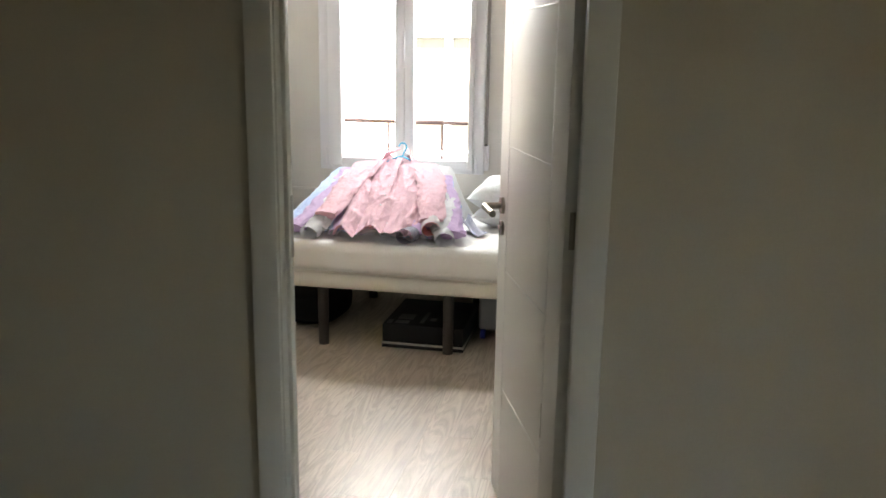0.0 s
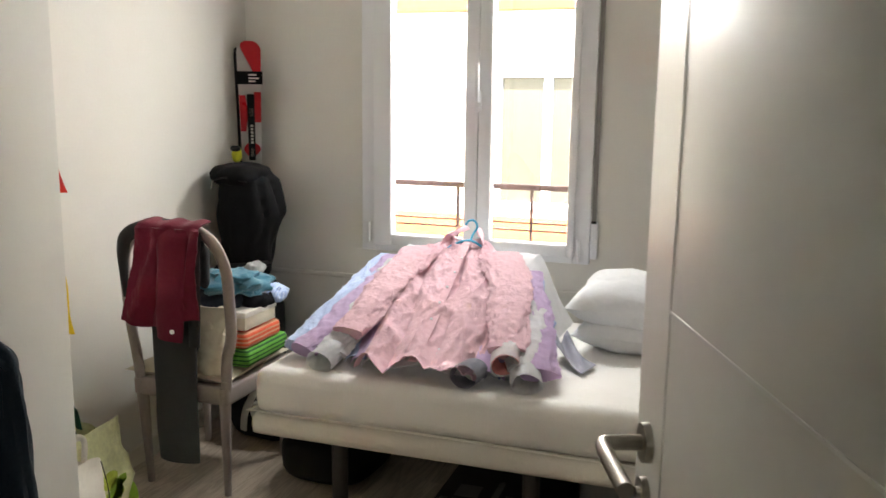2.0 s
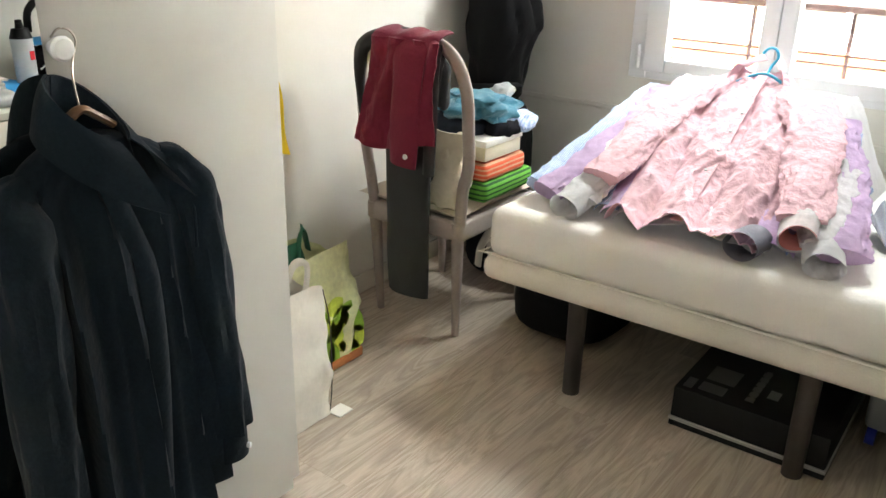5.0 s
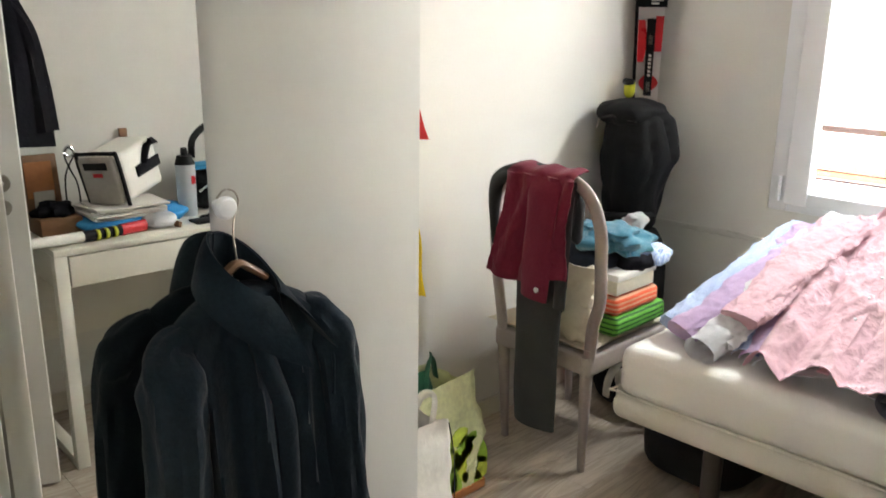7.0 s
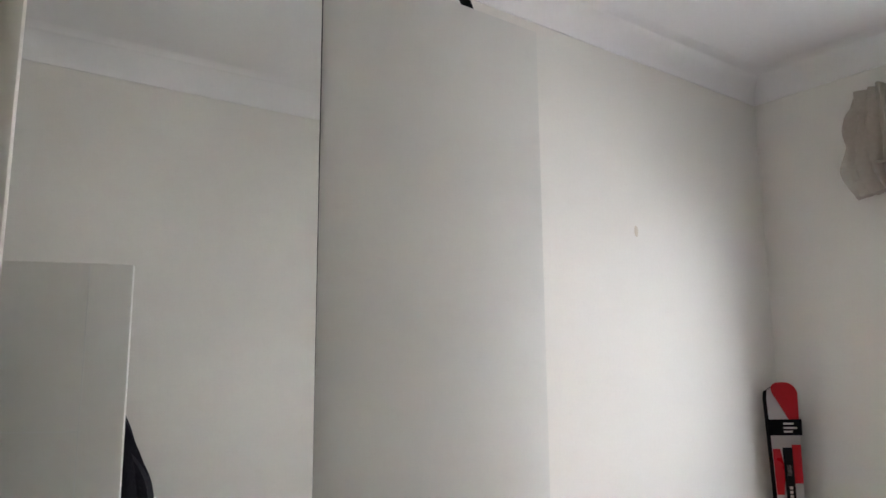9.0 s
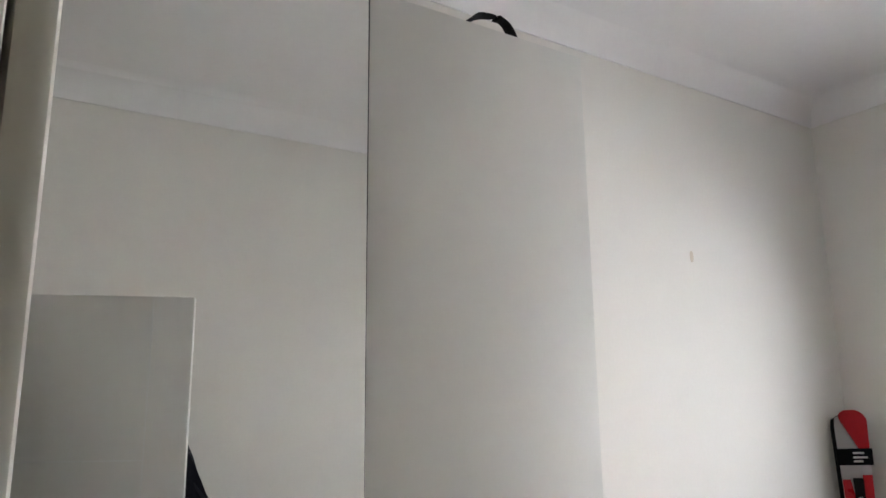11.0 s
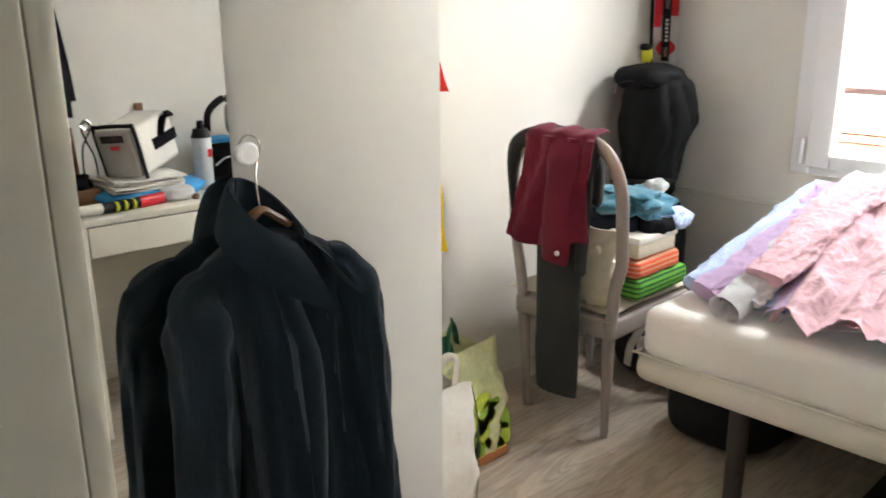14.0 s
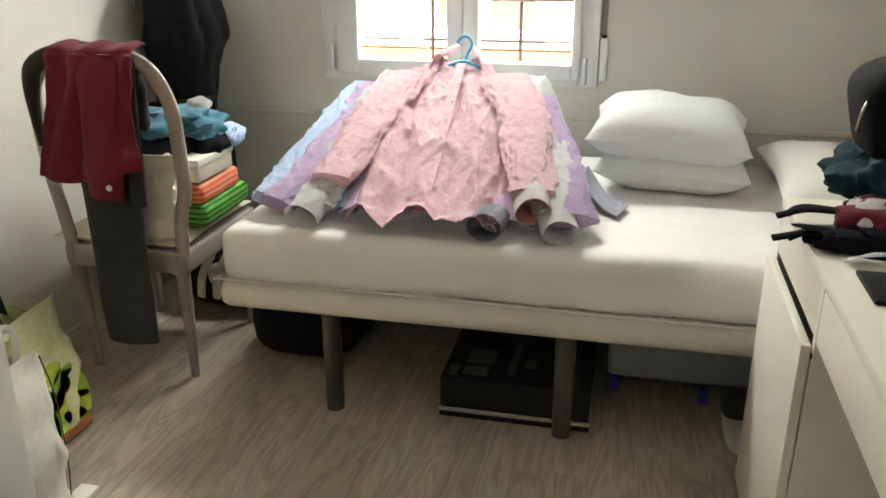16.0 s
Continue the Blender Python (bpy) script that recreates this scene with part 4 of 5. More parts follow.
# under and behind the chair
spb = thing("sports_bag", (-.6, -.45, 0), "navy and white sports bag on the floor", "bag")
part("body", blob((-.58, -.42, .13), (.20, .14, .13), 3, 30, 18, .06, 6), BLACKC, spb)
for x in (-.66, -.60, -.53):
    part("stripe", sweep([(x, -.56, .06), (x + .02, -.572, .15), (x + .06, -.54, .25)], .016, .005, 8, 5), PAPER, spb, "white stripe")
part("panel", blob((-.57, -.55, .15), (.06, .022, .05), 2.2, 18, 12, .1), PAPER, spb, "white panel")
duf = single("duffel_bag", blob((-.775, -.27, .34), (.115, .15, .34), 3.4, 30, 22, .05, 5), BLACKN, "tall dark duffel bag standing in the corner", "bag")
single("white_cloth", blob((-.680, -.42, .722), (.040, .045, .036), 2.2, 36, 24, .6, 18), WHITE, "crumpled white cloth tucked under the backpack", "cloth")
bp = thing("backpack", (-.74, -.3, .67), "black nylon backpack standing on a duffel bag", "backpack")
def wrk(t, a):
    dent = (1 - min(1, 2.5 * abs(noise.noise(Vector((1.6 * math.cos(a), 1.6 * math.sin(a), 3.2 * t)))))) ** 2
    return 1 + .03 * math.sin(5 * a + 9 * t) + .16 * noise.noise(Vector((2.2 * math.cos(a), 2.2 * math.sin(a), 5 * t))) - .10 * dent


part("body", ring_loft(levels_between([(.66, -.775, -.30, .07, .08), (.70, -.775, -.30, .095, .10), (.78, -.770, -.30, .112, .115), (.86, -.765, -.30, .122, .135), (.95, -.755, -.30, .136, .15), (1.03, -.755, -.30, .136, .15), (1.10, -.760, -.30, .122, .13), (1.145, -.77, -.30, .09, .10), (1.165, -.775, -.30, .04, .05)], 6), 72, wrk), BLACKN, bp)
part("lid", blob((-.790, -.325, 1.118), (.120, .130, .050), 2.6, 40, 22, .16, 9), BLACKN, bp)
part("hip_belt", sweep([(-.86, -.40, .72), (-.77, -.425, .735), (-.69, -.40, .74), (-.665, -.33, .74)], .030, .012, 12, 5, side=(0, 0, 1)), BLACKN, bp)
part("zip", sweep([(-.86, -.43, 1.10), (-.78, -.452, 1.115), (-.69, -.44, 1.10)], .004, seg=6), BLACKP, bp)
part("zip_pull", rod((-.855, -.435, 1.10), (-.858, -.442, 1.065), .005, .003, 8), NICKEL, bp)


# ---- skis ----
def ski(base, top, width, label, patches, material):
    sk = thing("ski", base, label, "ski", "pair of skis")
    b, t = Vector(base), Vector(top)
    up = (t - b).normalized()
    face = Vector((.55, -.83, 0))
    face = (face - up * face.dot(up)).normalized()
    across = up.cross(face).normalized()
    L = (t - b).length

    def half(s):
        r = L - s
        w = width * (.40 + .10 * ((s - .8) / .8) ** 2)
        return w if r > .05 else w * math.sqrt(max(0, 1 - ((.05 - r) / .05) ** 2)) * .96 + .003

    def strip(s0, s1, a0, a1, off, thick, n=24):
        def f(u, v):
            s = s0 + (s1 - s0) * v
            a = (a0(v) + (a1(v) - a0(v)) * u) * half(s)
            return b + up * s + across * a + face * off
        bm = sheet(f, 4, n)
        bmesh.ops.solidify(bm, geom=bm.faces[:], thickness=thick)
        return bm
    part("board", strip(0, L, lambda v: -1, lambda v: 1, 0, .012, 60), material, sk)
    if patches:
        part("graphic", strip(L - .17, L - .002, lambda v: -.98 + 1.6 * (1 - v), lambda v: .98, .0135, .002), RED, sk, "red graphic")
        part("graphic", strip(L - .40, L - .24, lambda v: -.98, lambda v: -.2 - .5 * abs(v - .5), .0135, .002), RED, sk, "red graphic")
        part("graphic", strip(L - .36, L - .225, lambda v: .35, lambda v: .98, .0135, .002), RED, sk, "red graphic")
        part("graphic", strip(L - .52, L - .44, lambda v: -.75 * math.sin(math.pi * max(.02, min(.98, v))), lambda v: .9 * math.sin(math.pi * max(.02, min(.98, v))), .0135, .002), RED, sk, "red round graphic")
        part("binding_plate", strip(L - .53, L - .235, lambda v: -.30, lambda v: .38, .017, .003), BLACKP, sk, "black binding plate")
        for s in (L - .315, L - .495):
            part("screw_plate", strip(s - .018, s + .018, lambda v: -.10, lambda v: .22, .0195, .002, 4), CHROME, sk)
        for k in range(6):
            s = L - .375 - .015 * k
            part("lettering", strip(s - .005, s + .005, lambda v: -.05, lambda v: .2, .0185, .001, 2), PAPER, sk)
        bd = part("strap", strip(L - .192, L - .135, lambda v: -1.12, lambda v: 1.12, .022, .034, 3), BLACKN, sk, "black ski strap")
        for k, (z, w) in enumerate(((.150, .7), (.165, .9), (.178, .6))):
            part("lettering", strip(L - z - .004, L - z + .003, lambda v: -.1, lambda v, w=w: -.1 + w, .0235, .001, 2), PAPER, bd)
        part("heel_label", strip(L - .60, L - .585, lambda v: .3, lambda v: .9, .0135, .002, 2), BLACKP, sk)
    return sk


ski((-.83, -.14, 0), (-.848, -.14, 1.70), .105, "red and white carving ski standing in the corner", True, SKIW)
ski((-.868, -.11, 0), (-.882, -.11, 1.695), .105, "black ski standing behind another in the corner", False, BLACKP)
po = thing("ski_pole", (-.87, -.21, 0), "ski pole with an acid-yellow and black grip", "ski pole")
part("shaft", rod((-.87, -.20, 0), (-.873, -.21, 1.16), .007), BLACKP, po)
part("grip", blob((-.873, -.215, 1.20), (.022, .02, .035), 2.6, 18, 12, .15, 30), YELLOW, po, "acid-yellow grip")
part("cap", blob((-.873, -.225, 1.225), (.024, .016, .014), 2.6, 16, 10, .1, 30), BLACKP, po)

# ---- bags on the floor by the wardrobe ----
gb = thing("shopping_bag", (-.72, -1.42, 0), "pale green shopping bag with a leaf print", "bag")


def bag_wall(x0, x1, y0, y1, h, top_in, lump):
    keys = levels_between([(.002, (x0 + x1) / 2, (y0 + y1) / 2, (x1 - x0) / 2, (y1 - y0) / 2), (h * .5, (x0 + x1) / 2 + .01, (y0 + y1) / 2, (x1 - x0) / 2 * .98, (y1 - y0) / 2 * 1.03), (h, (x0 + x1) / 2, (y0 + y1) / 2, (x1 - x0) / 2 * (1 - top_in), (y1 - y0) / 2 * .97)], 8)
    bm = bmesh.new()
    rings = []
    for z, cx, cy, hx, hy in keys:
        ring = []
        for i in range(56):
            a = 2 * math.pi * i / 56
            f = lambda w: math.copysign(abs(w) ** .42, w)
            p = Vector((cx + f(math.cos(a)) * hx, cy + f(math.sin(a)) * hy, z + (z / h) ** 3 * .03 * math.sin(2 * a + 1)))
            ring.append(bm.verts.new(p + Vector((wob(p, 6, lump), wob(p + Vector((3, 3, 3)), 6, lump), 0))))
        rings.append(ring)
    for r, q in zip(rings, rings[1:]):
        for i in range(56):
            bm.faces.new((r[i], r[(i + 1) % 56], q[(i + 1) % 56], q[i]))
    bm.faces.new(rings[0])
    return bm


part("body", bag_wall(-.86, -.62, -1.58, -1.27, .36, .45, .035), LIME, gb)


def decal(c, n, w, h, turn, material, name, label=""):
    """A flat printed leaf on a bag's side."""
    n = Vector(n).normalized()
    s = Vector((0, 0, 1)).cross(n).normalized()
    t = n.cross(s)
    ca, sa = math.cos(turn), math.sin(turn)

    def f(u, v):
        r = .5 * math.sin(math.pi * v) ** .7
        a, b = (u - .5) * 2 * r * w, (v - .5) * h
        return Vector(c) + s * (a * ca - b * sa) + t * (a * sa + b * ca) + n * .004
    part(name, sheet(f, 6, 12, .002), material, gb, label)


for y, z, w, h, r, m_ in ((-1.34, .15, .07, .15, .7, LEAFG), (-1.41, .16, .06, .13, -.4, LEAFG), (-1.46, .09, .06, .15, .3, LEAFG), (-1.36, .06, .05, .11, 1.1, LEAFG), (-1.43, .045, .05, .12, .1, LEAFG), (-1.53, .10, .04, .10, -.3, LEAFD), (-1.49, .21, .05, .11, .9, LEAFG), (-1.38, .11, .10, .14, .2, YELLOWG), (-1.47, .15, .09, .12, 1.3, YELLOWG), (-1.33, .08, .08, .10, .8, YELLOWG), (-1.42, .22, .06, .08, 2.0, YELLOWG), (-1.53, .05, .07, .10, .5, YELLOWG), (-1.37, .19, .05, .07, 2.4, LEAFG)):
    decal((-.615, y, z), (1, 0, 0), w, h, r, m_, "leaf_print", "green leaf print")
part("base_print", box(-.70, -1.585, .003, -.607, -1.30, .035, bevel=.004), TERRA, gb, "terracotta printed base")
part("handle", sweep([(-.68, -1.50, .33), (-.70, -1.48, .40), (-.74, -1.42, .45), (-.76, -1.38, .36)], .014, .003, 8, 6), LEAFD, gb, "dark green handle")
part("lining", sheet(lambda u, v: Vector((-.72 + .03 * math.sin(3 * v), -1.60 + .14 * u, .42 - .14 * v)), 8, 8, .003), LEAFD, gb)
wb = thing("white_bag", (-.55, -1.74, 0), "white canvas bag with dark stitched seam", "bag")
part("body", bag_wall(-.66, -.485, -1.88, -1.60, .385, .25, .022), CANVAS, wb)
part("seam", sweep([(-.512, -1.62, .385), (-.493, -1.618, .30), (-.489, -1.617, .2), (-.489, -1.62, .08), (-.489, -1.63, .01)], .0016, seg=6), CHARCOAL, wb, "dark stitching")
part("tag", box(-.50, -1.63, .0, -.45, -1.575, .004, bevel=.001), PAPER, wb, "white paper tag")
part("handle", sweep([(-.55, -1.65, .365), (-.57, -1.62, .44), (-.60, -1.64, .44), (-.62, -1.66, .365)], .012, .004, 8, 5), CANVAS, wb)

wb.matrix_basis = Matrix.Translation((.035, .015, 0)) @ wb.matrix_basis

# ---- under the bed ----
ub = thing("flat_box", (.55, -.8, 0), "flat black cardboard box with worn grey print", "box")
part("tray", box(.34, -1.05, 0, .765, -.56, .018, bevel=.003), BLACKP, ub)
part("silver_edge", box(.338, -1.052, .019, .767, -.558, .028, bevel=.001), GREYP, ub)
part("lid", box(.342, -1.048, .029, .763, -.562, .125, bevel=.004), BLACKP, ub)
for x0, y0, x1, y1 in ((.36, -1.03, .385, -.97), (.40, -1.02, .47, -.97), (.40, -.95, .48, -.86), (.53, -1.0, .545, -.80), (.57, -.95, .60, -.9)):
    part("print_patch", box(x0, y0, .1252, x1, y1, .1262, bevel=0), PRINT, ub)
for k in range(6):
    part("lettering", box(.525, -1.0 + .033 * k, .1253, .548, -.975 + .033 * k, .1263, bevel=0), PRINT, ub)
single("black_case", blob((-.17, -.64, .105), (.19, .23, .105), 3.2, 32, 16, .04, 5), BLACKN, "soft black case lying under the bed", "bag")
tub = thing("storage_tub", (.98, -.62, 0), "grey translucent storage tub on blue casters", "storage box")
part("body", box(.80, -.80, .045, 1.30, -.20, .24, bevel=.02, seg=3), TUB, tub)
part("lid", box(.79, -.81, .24, 1.31, -.19, .262, bevel=.006), TUB, tub)
for x, y in ((.825, -.79), (1.08, -.82), (.825, -.22), (1.27, -.22)):
    part("caster", rod((x - .012, y, .026), (x + .012, y, .026), .026, .026, 18), BLUEP, tub, "blue plastic caster")
for x in (1.165, 1.27):
    sl = thing("slipper", (x, -.98, 0), "worn grey slipper lying under the desk edge", "slipper", "pair of slippers")
    part("sole", blob((x, -.97, .018), (.042, .12, .018), 3, 24, 10, .02), CANVAS, sl)
    part("upper", blob((x, -.90, .05), (.042, .055, .035), 2.4, 20, 12, .05), CHARCOAL, sl)

# ---- desk ----
DX0, DX1, DY0, DY1, DZ = 1.15, 1.645, -2.27, -1.20, .755
desk = thing("desk", (1.4, -1.73, 0), "white desk with one drawer and a small cabinet", "desk")
part("top", box(DX0, DY0, DZ - .022, DX1, DY1, DZ, bevel=.002), DESKM, desk)
part("drawer_front", box(DX0 + .002, DY0 + .045, DZ - .125, DX0 + .020, -1.665, DZ - .027, bevel=.002), DESKM, desk)
part("drawer_box", box(DX0 + .022, DY0 + .06, DZ - .115, DX1 - .03, -1.68, DZ - .03, bevel=0), DESKM, desk)
for x in (DX0 + .002, DX1 - .05):
    part("leg", box(x, DY0, 0, x + .04, DY0 + .04, DZ - .022, bevel=.002), DESKM, desk)
part("stretcher", box(DX0 + .042, DY0, .0, DX1 - .05, DY0 + .04, .035, bevel=.002), DESKM, desk)
part("side_rail", box(DX0 + .042, DY0 + .002, DZ - .125, DX1 - .05, DY0 + .02, DZ - .024, bevel=.001), DESKM, desk)
part("back_panel", box(DX1 - .012, DY0 + .042, .30, DX1 - .002, -1.66, DZ - .024, bevel=0), DESKM, desk)
for y0, y1 in ((-1.66, -1.642), (DY1 - .018, DY1)):
    part("side_panel", box(DX0 + .002, y0, .0, DX1, y1, DZ - .023, bevel=.001), DESKM, desk)
part("shelf", box(DX0 + .004, -1.641, .04, DX1, DY1 - .019, .058, bevel=0), DESKM, desk)
part("front_strip", box(DX0 + .002, -1.641, DZ - .12, DX0 + .018, DY1 - .019, DZ - .024, bevel=.001), DESKM, desk)
part("cabinet_back", box(DX1 - .012, -1.641, .06, DX1 - .002, DY1 - .019, DZ - .024, bevel=0), DESKM, desk)
cd = turned(box(0, -.447, .03, .018, 0, DZ - .135, bevel=.002), Matrix.Translation((DX0 - .0175, DY1 - .006, 0)) @ Matrix.Rotation(radians(-.15), 4, "Z"))
cdo = part("cabinet_door", cd, DESKM, desk, "white cabinet door standing ajar")
part("hole", rod((DX0 + .0005, -1.652, .60), (DX0 + .003, -1.652, .60), .005), BLACKP, desk)

# things on the desk
pz = DZ
G3 = "clutter on the desk"
cl = thing("folded_clothes", (1.35, -1.35, pz), "heap of dark folded clothes on the desk end", "clothes")
part("teal_jersey", blob((1.36, -1.34, pz + .085), (.15, .12, .055), 2.6, 70, 44, .42, 11), TEALC, cl, "dark teal jersey")
part("red_shirt", blob((1.37, -1.45, pz + .045), (.15, .07, .03), 2.6, 56, 32, .40, 12), MAROON, cl)
part("grey_shirt", blob((1.27, -1.42, pz + .035), (.06, .07, .035), 2.4, 48, 28, .40, 14), WHITE, cl)
part("black_trousers", blob((1.33, -1.52, pz + .020), (.20, .05, .022), 3, 60, 28, .40, 12), BLACKC, cl)
for y, z, x in ((-1.40, .030, 1.105), (-1.36, .022, 1.13), (-1.50, .018, 1.085), (-1.46, .006, 1.12)):
    part("dangling_end", sweep([(1.24, y + .01, pz + z), (1.16, y, pz + z + .006), (x, y - .004, pz + z - .010)], .013, .005, 12, 5, side=(0, 0, 1), fold=wr), BLACKC, cl)
cb = thing("camera_bag", (1.47, -1.30, pz), "black padded bag with a zip on the clothes heap", "bag")
part("body", turned(blob((0, 0, 0), (.11, .12, .10), 3.6, 30, 20, .03, 6), Matrix.Translation((1.345, -1.30, pz + .225)) @ Matrix.Rotation(radians(-14), 4, "Y")), BLACKN, cb)
part("zip_pull", sweep([(1.245, -1.37, pz + .255), (1.231, -1.385, pz + .225), (1.227, -1.385, pz + .19)], .004, seg=8), NICKEL, cb, "metal zip pull")
part("label", box(1.32, -1.425, pz + .25, 1.38, -1.4215, pz + .285, bevel=0), TEAL, cb)
ph = thing("phone", (1.25, -1.73, pz), "black phone lying on the desk", "phone")
part("case", box(1.20, -1.77, pz, 1.275, -1.64, pz + .009, bevel=.003), BLACKP, ph)
single("cable", sweep([(1.19, -1.60, pz + .006), (1.25, -1.585, pz + .02), (1.30, -1.62, pz + .012), (1.22, -1.625, pz + .02), (1.20, -1.60, pz + .012), (1.27, -1.60, pz + .025), (1.35, -1.63, pz + .006)], .0035, seg=8), PVC, "coiled white charging cable on the desk", "cable", G3)
single("brush", sweep([(1.205, -1.83, pz + .012), (1.22, -1.84, pz + .012), (1.235, -1.845, pz + .009), (1.31, -1.88, pz + .008)], lambda t: .011 if t < .35 else .005, None, 10, 5), WOODB, "small brown wooden brush on the desk", "brush", G3)
# the side of the desk nearest the door
rk = thing("racket", (1.22, -2.2, pz), "racket with a white grip and black and red frame", "racket")
part("grip", sweep([(1.165, -2.335, pz + .030), (1.18, -2.25, pz + .026), (1.195, -2.165, pz + .023)], .017, seg=16, steps=8, fold=lambda t, a: 1 + .06 * math.sin(40 * t)), PAPER, rk, "white wrapped grip")
part("butt", rod((1.162, -2.35, pz + .031), (1.165, -2.333, pz + .030), .019), BLACKP, rk)
part("shaft", sweep([(1.195, -2.166, pz + .022), (1.21, -2.09, pz + .02), (1.22, -2.03, pz + .02)], .018, .014, 14, 4), BLACKP, rk)
part("band", sweep([(1.22, -2.031, pz + .02), (1.23, -1.985, pz + .02), (1.24, -1.94, pz + .02)], .020, .015, 14, 4), RED, rk, "red band")
for y in (-2.12, -2.09, -2.06):
    part("mark", rod((1.205 - (y + 2.09) * -.15, y, pz + .02), (1.207 - (y + 2.09) * -.15, y + .008, pz + .02), .0188, .0188, 14), YELLOW, rk, "yellow mark")
part("cord", sweep([(1.162, -2.35, pz + .025), (1.155, -2.365, pz - .06), (1.158, -2.37, pz - .15), (1.165, -2.35, pz - .14), (1.16, -2.345, pz - .03)], .003, seg=8), BLACKP, rk, "black wrist cord")
ps = thing("paper_stack", (1.37, -1.97, pz + .05), "untidy stack of white papers on the desk", "papers", G3)
for k, (turn, dx, dy) in enumerate(((0, 0, 0), (7, .01, .012), (-5, -.008, -.01), (12, .0, .015), (-9, .012, .0), (3, -.012, .01))):
    page = turned(rounded_slab(-.10, -.13, 0, .10, .13, .0065, .001, .003), Matrix.Translation((1.37 + dx, -1.97 + dy, pz + .045 + .0068 * k)) @ Matrix.Rotation(radians(turn), 4, "Z"))
    part("sheet_bundle", page, PAPER, ps)
single("blue_cap", blob((1.40, -1.93, pz + .028), (.14, .21, .028), 2.6, 30, 14, .12, 8), SKYB, "bright blue cloth under the papers", "cloth", G3)
single("white_cloth", blob((1.26, -1.88, pz + .025), (.05, .06, .025), 2.4, 22, 14, .2, 14), WHITE, "crumpled white cloth beside the papers", "cloth", G3)
pc = thing("pouch", (1.38, -1.95, pz + .085), "white and grey zipped pouch with dark piping", "bag", G3)
PM = Matrix.Translation((1.39, -1.95, pz + .19)) @ Euler((radians(12), radians(4), radians(-32))).to_matrix().to_4x4()
part("body", turned(rounded_slab(-.075, -.095, -.085, .075, .12, .085, .02, .004), PM), PAPER, pc)
part("front", turned(box(-.07, -.118, -.085, .07, -.094, .085, bevel=.011, seg=3), PM), GREYP, pc, "grey front pocket")
part("piping", turned(sweep([(-.078, -.10, -.09), (-.08, -.10, .08), (-.06, -.10, .095), (.06, -.10, .095), (.08, -.10, .08), (.078, -.10, -.09)], .007, seg=8), PM), BLACKP, pc, "dark piping")
part("mesh_pocket", turned(box(-.083, -.02, -.02, -.076, .115, .02, bevel=.003), PM), BLACKC, pc)
part("strap", turned(sweep([(-.082, .02, .02), (-.09, .06, .075), (-.082, .115, .07)], .016, .004, 8, 5), PM), BLACKC, pc)
part("pocket_label", turned(box(-.045, -.122, .045, .045, -.118, .07, bevel=0), PM), BLACKP, pc)
part("red_mark", turned(box(-.02, -.123, .02, .015, -.1185, .033, bevel=0), PM), RED, pc)
bt = thing("water_bottle", (1.38, -1.72, pz), "frosted grey sports bottle with a dark cap", "bottle", G3)
part("body", rod((1.38, -1.72, pz), (1.38, -1.72, pz + .19), .034, .036, 24), BOTTLE, bt)
part("neck", rod((1.38, -1.72, pz + .19), (1.38, -1.72, pz + .222), .037, .026, 24), BLACKP, bt, "dark screw cap")
part("spout", rod((1.38, -1.72, pz + .222), (1.38, -1.72, pz + .25), .014, .011, 16), BLACKP, bt)
part("logo", box(1.342, -1.715, pz + .12, 1.345, -1.70, pz + .15, bevel=0), RED, bt)
pf = thing("photo_frame", (1.5, -2.2, pz), "brown wooden photo frame leaning on the wall", "picture frame", G3)
part("frame", turned(box(-.008, -.065, 0, .008, .065, .25, bevel=.003), Matrix.Translation((1.52, -2.18, pz)) @ Matrix.Rotation(radians(8), 4, "Y")), WOODB, pf)
part("picture", turned(box(-.011, -.045, .10, -.009, .045, .225, bevel=0), Matrix.Translation((1.52, -2.18, pz)) @ Matrix.Rotation(radians(8), 4, "Y")), TERRA, pf)
part("card", box(1.485, -2.215, pz + .03, 1.489, -2.15, pz + .13, bevel=0), PAPER, pf)
part("card_print", box(1.482, -2.205, pz + .05, 1.4845, -2.16, pz + .09, bevel=0), LEAFD, pf)
cs = thing("card_stand", (1.45, -2.08, pz), "small black wire stand with a ring top", "stand", G3)
part("wire", sweep([(1.45, -2.075, pz), (1.45, -2.08, pz + .14), (1.45, -2.10, pz + .20), (1.45, -2.115, pz + .25), (1.45, -2.10, pz + .275), (1.45, -2.085, pz + .25), (1.45, -2.12, pz + .17), (1.45, -2.12, pz)], .003, seg=8), BLACKP, cs)
part("ring", sweep([(1.45, -2.118, pz + .262), (1.45, -2.10, pz + .282), (1.45, -2.083, pz + .262), (1.45, -2.10, pz + .244), (1.45, -2.118, pz + .262)], .004, seg=8), CHROME, cs)
bx = thing("keepsake_box", (1.42, -2.17, pz), "brown wooden box heaped with dark odds and ends", "box", G3)
part("case", box(1.34, -2.245, pz, 1.48, -2.11, pz + .06, bevel=.004), WOODB, bx)
part("contents", blob((1.41, -2.18, pz + .075), (.06, .06, .03), 2.2, 26, 16, .5, 25), BLACKC, bx)
hp = thing("headphones", (1.45, -1.58, pz), "black and grey headphones propped on dark gear", "headphones", G3)
part("gear", blob((1.47, -1.60, pz + .075), (.09, .075, .075), 2.8, 28, 18, .25, 12), BLACKN, hp)
part("headband", sweep([(1.44, -1.665, pz + .20), (1.44, -1.655, pz + .27), (1.44, -1.60, pz + .315), (1.44, -1.55, pz + .31)], .008, .014, 12, 6), BLACKP, hp)
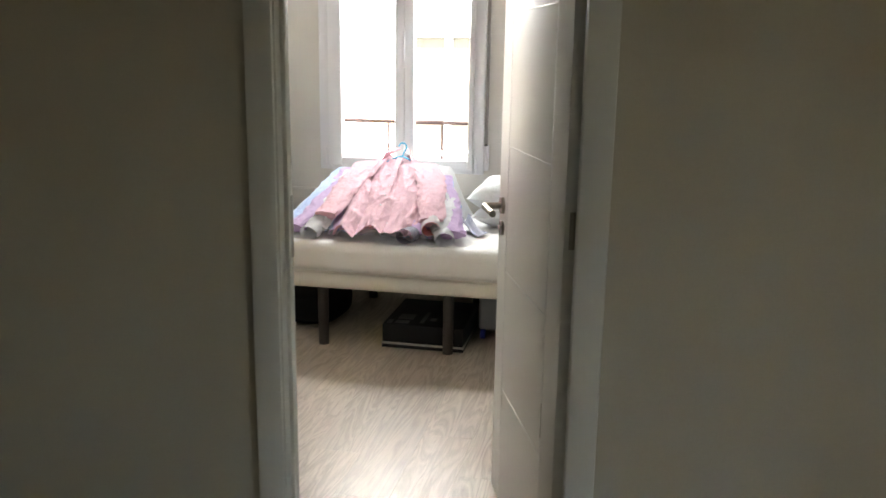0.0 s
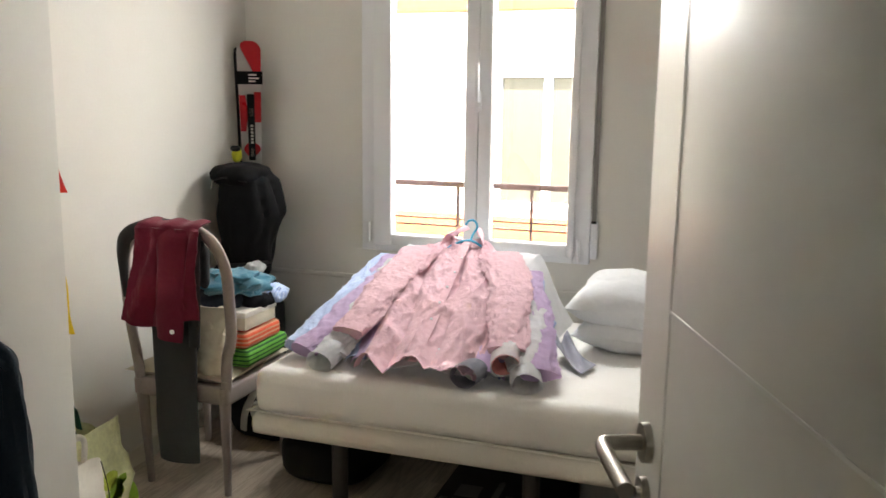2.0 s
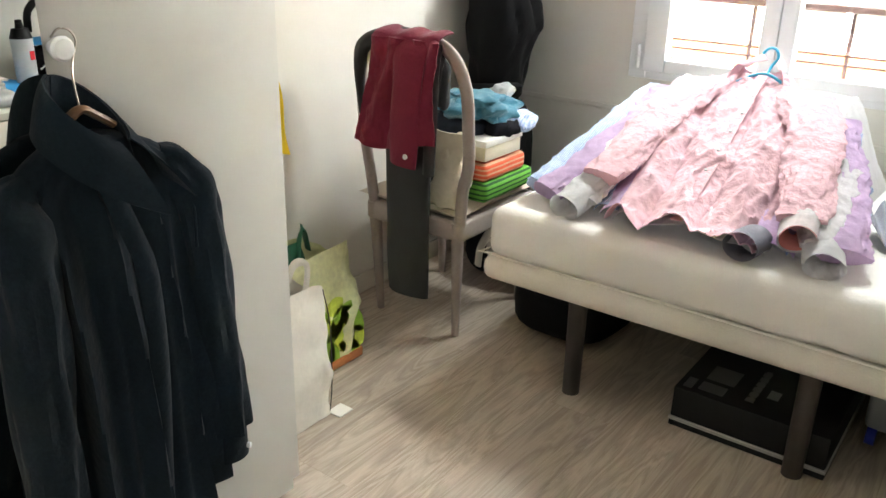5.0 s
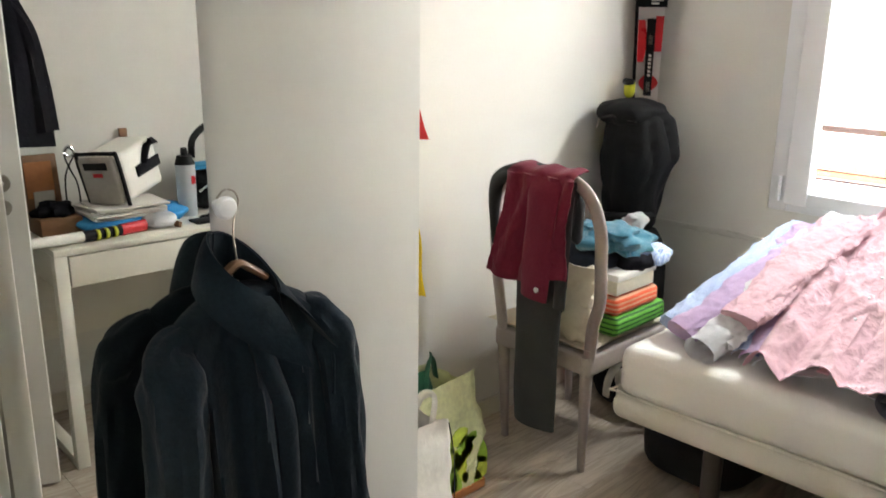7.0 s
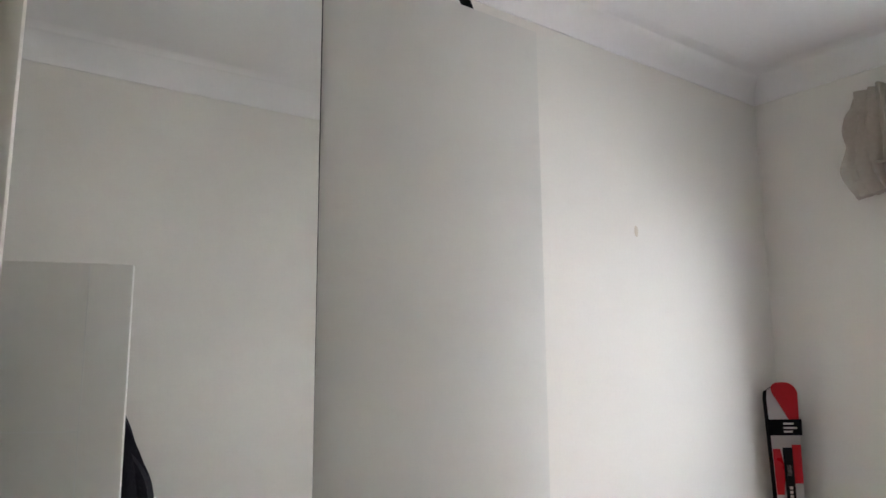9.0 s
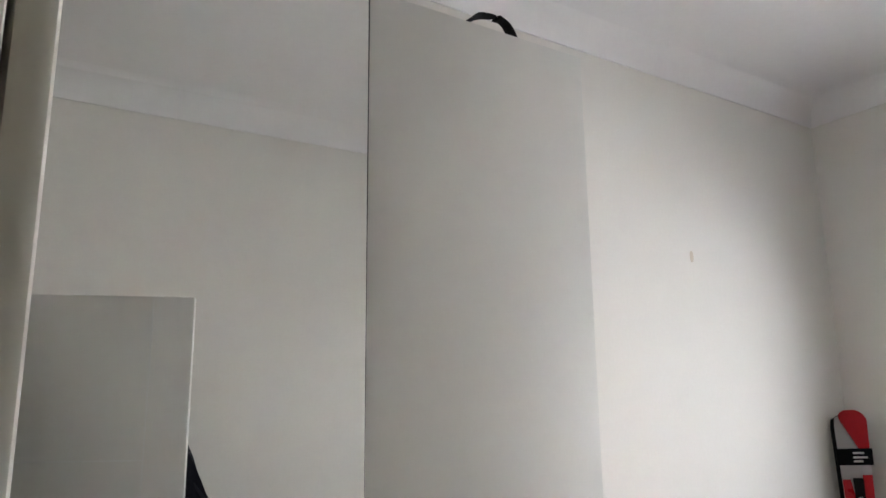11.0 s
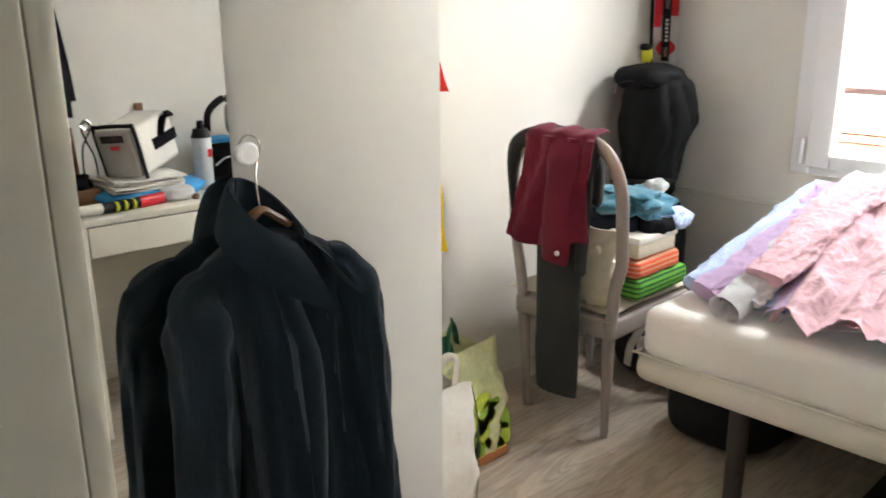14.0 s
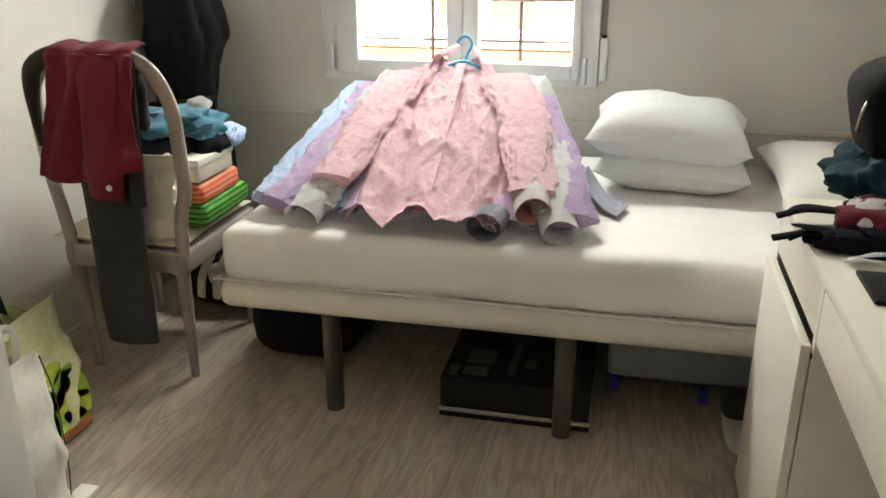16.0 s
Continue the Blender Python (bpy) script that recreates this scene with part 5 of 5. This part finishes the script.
part("ear_cup", blob((1.40, -1.575, pz + .245), (.035, .028, .06), 3.4, 24, 16, .02), GREYP, hp, "grey ear cup")
part("blue_lid", box(1.42, -1.66, pz + .155, 1.52, -1.56, pz + .172, bevel=.004), SKYB, hp)
part("cord", sweep([(1.38, -1.67, pz + .08), (1.35, -1.64, pz + .11), (1.35, -1.59, pz + .10), (1.36, -1.60, pz + .03), (1.34, -1.66, pz + .008)], .003, seg=8), PVC, hp)
single("coins", blob((1.29, -1.67, pz + .006), (.03, .04, .006), 2.4, 18, 8, .4, 30), BLACKC, "small dark bits scattered on the desk", "clutter", G3)
wh = thing("wall_hook", (XR - .01, -1.835, 1.04), "small brown wooden hook on the wall", "hook")
part("plate", box(XR - .018, -1.85, 1.02, XR - .001, -1.82, 1.06, bevel=.003), WOODB, wh)
single("wall_filler_patch", blob((XL + .001, -.80, 2.20), (.002, .009, .018), 2.2, 12, 8, .2, 30), CUSHION, "small filled nail hole on the wall", "wall mark")

# ---- floor, laid in planks along the room ----
floor = structure("floor", multi((XL - .2, -7.4, -.2, 3.4, .25, -.012)), FLOOR, "pale grey-brown oak laminate floor", "floor")
PW, PL = .192, 1.285
shared = {}


def plank(x0, x1, y0, y1):
    key = (round(x1 - x0, 4), round(y1 - y0, 4))
    if key not in shared:
        bm = bmesh.new()
        box(0.0001, 0.0001, -.0119, key[0] - .0001, key[1] - .0001, 0, bevel=.0006, bm=bm, seg=1)
        me = bpy.data.meshes.new("plank")
        bmesh.ops.recalc_face_normals(bm, faces=bm.faces[:])
        bm.to_mesh(me)
        bm.free()
        me.materials.append(FLOOR)
        shared[key] = me
    ob = new("plank", shared[key])
    ob.parent = floor
    ob.location = (x0, y0, 0)


rnd = random.Random(4)
x, k = XL, 0
while x < XR - .001:
    x1 = min(x + PW, XR)
    y = -PL * (.35 + .65 * ((k * .37) % 1)) + 0
    top = 0.0
    while top > YC - 2.6:
        plank(x, x1, max(y, YC - 2.6), top)
        top, y = max(y, YC - 2.6), y - PL
    x, k = x1, k + 1
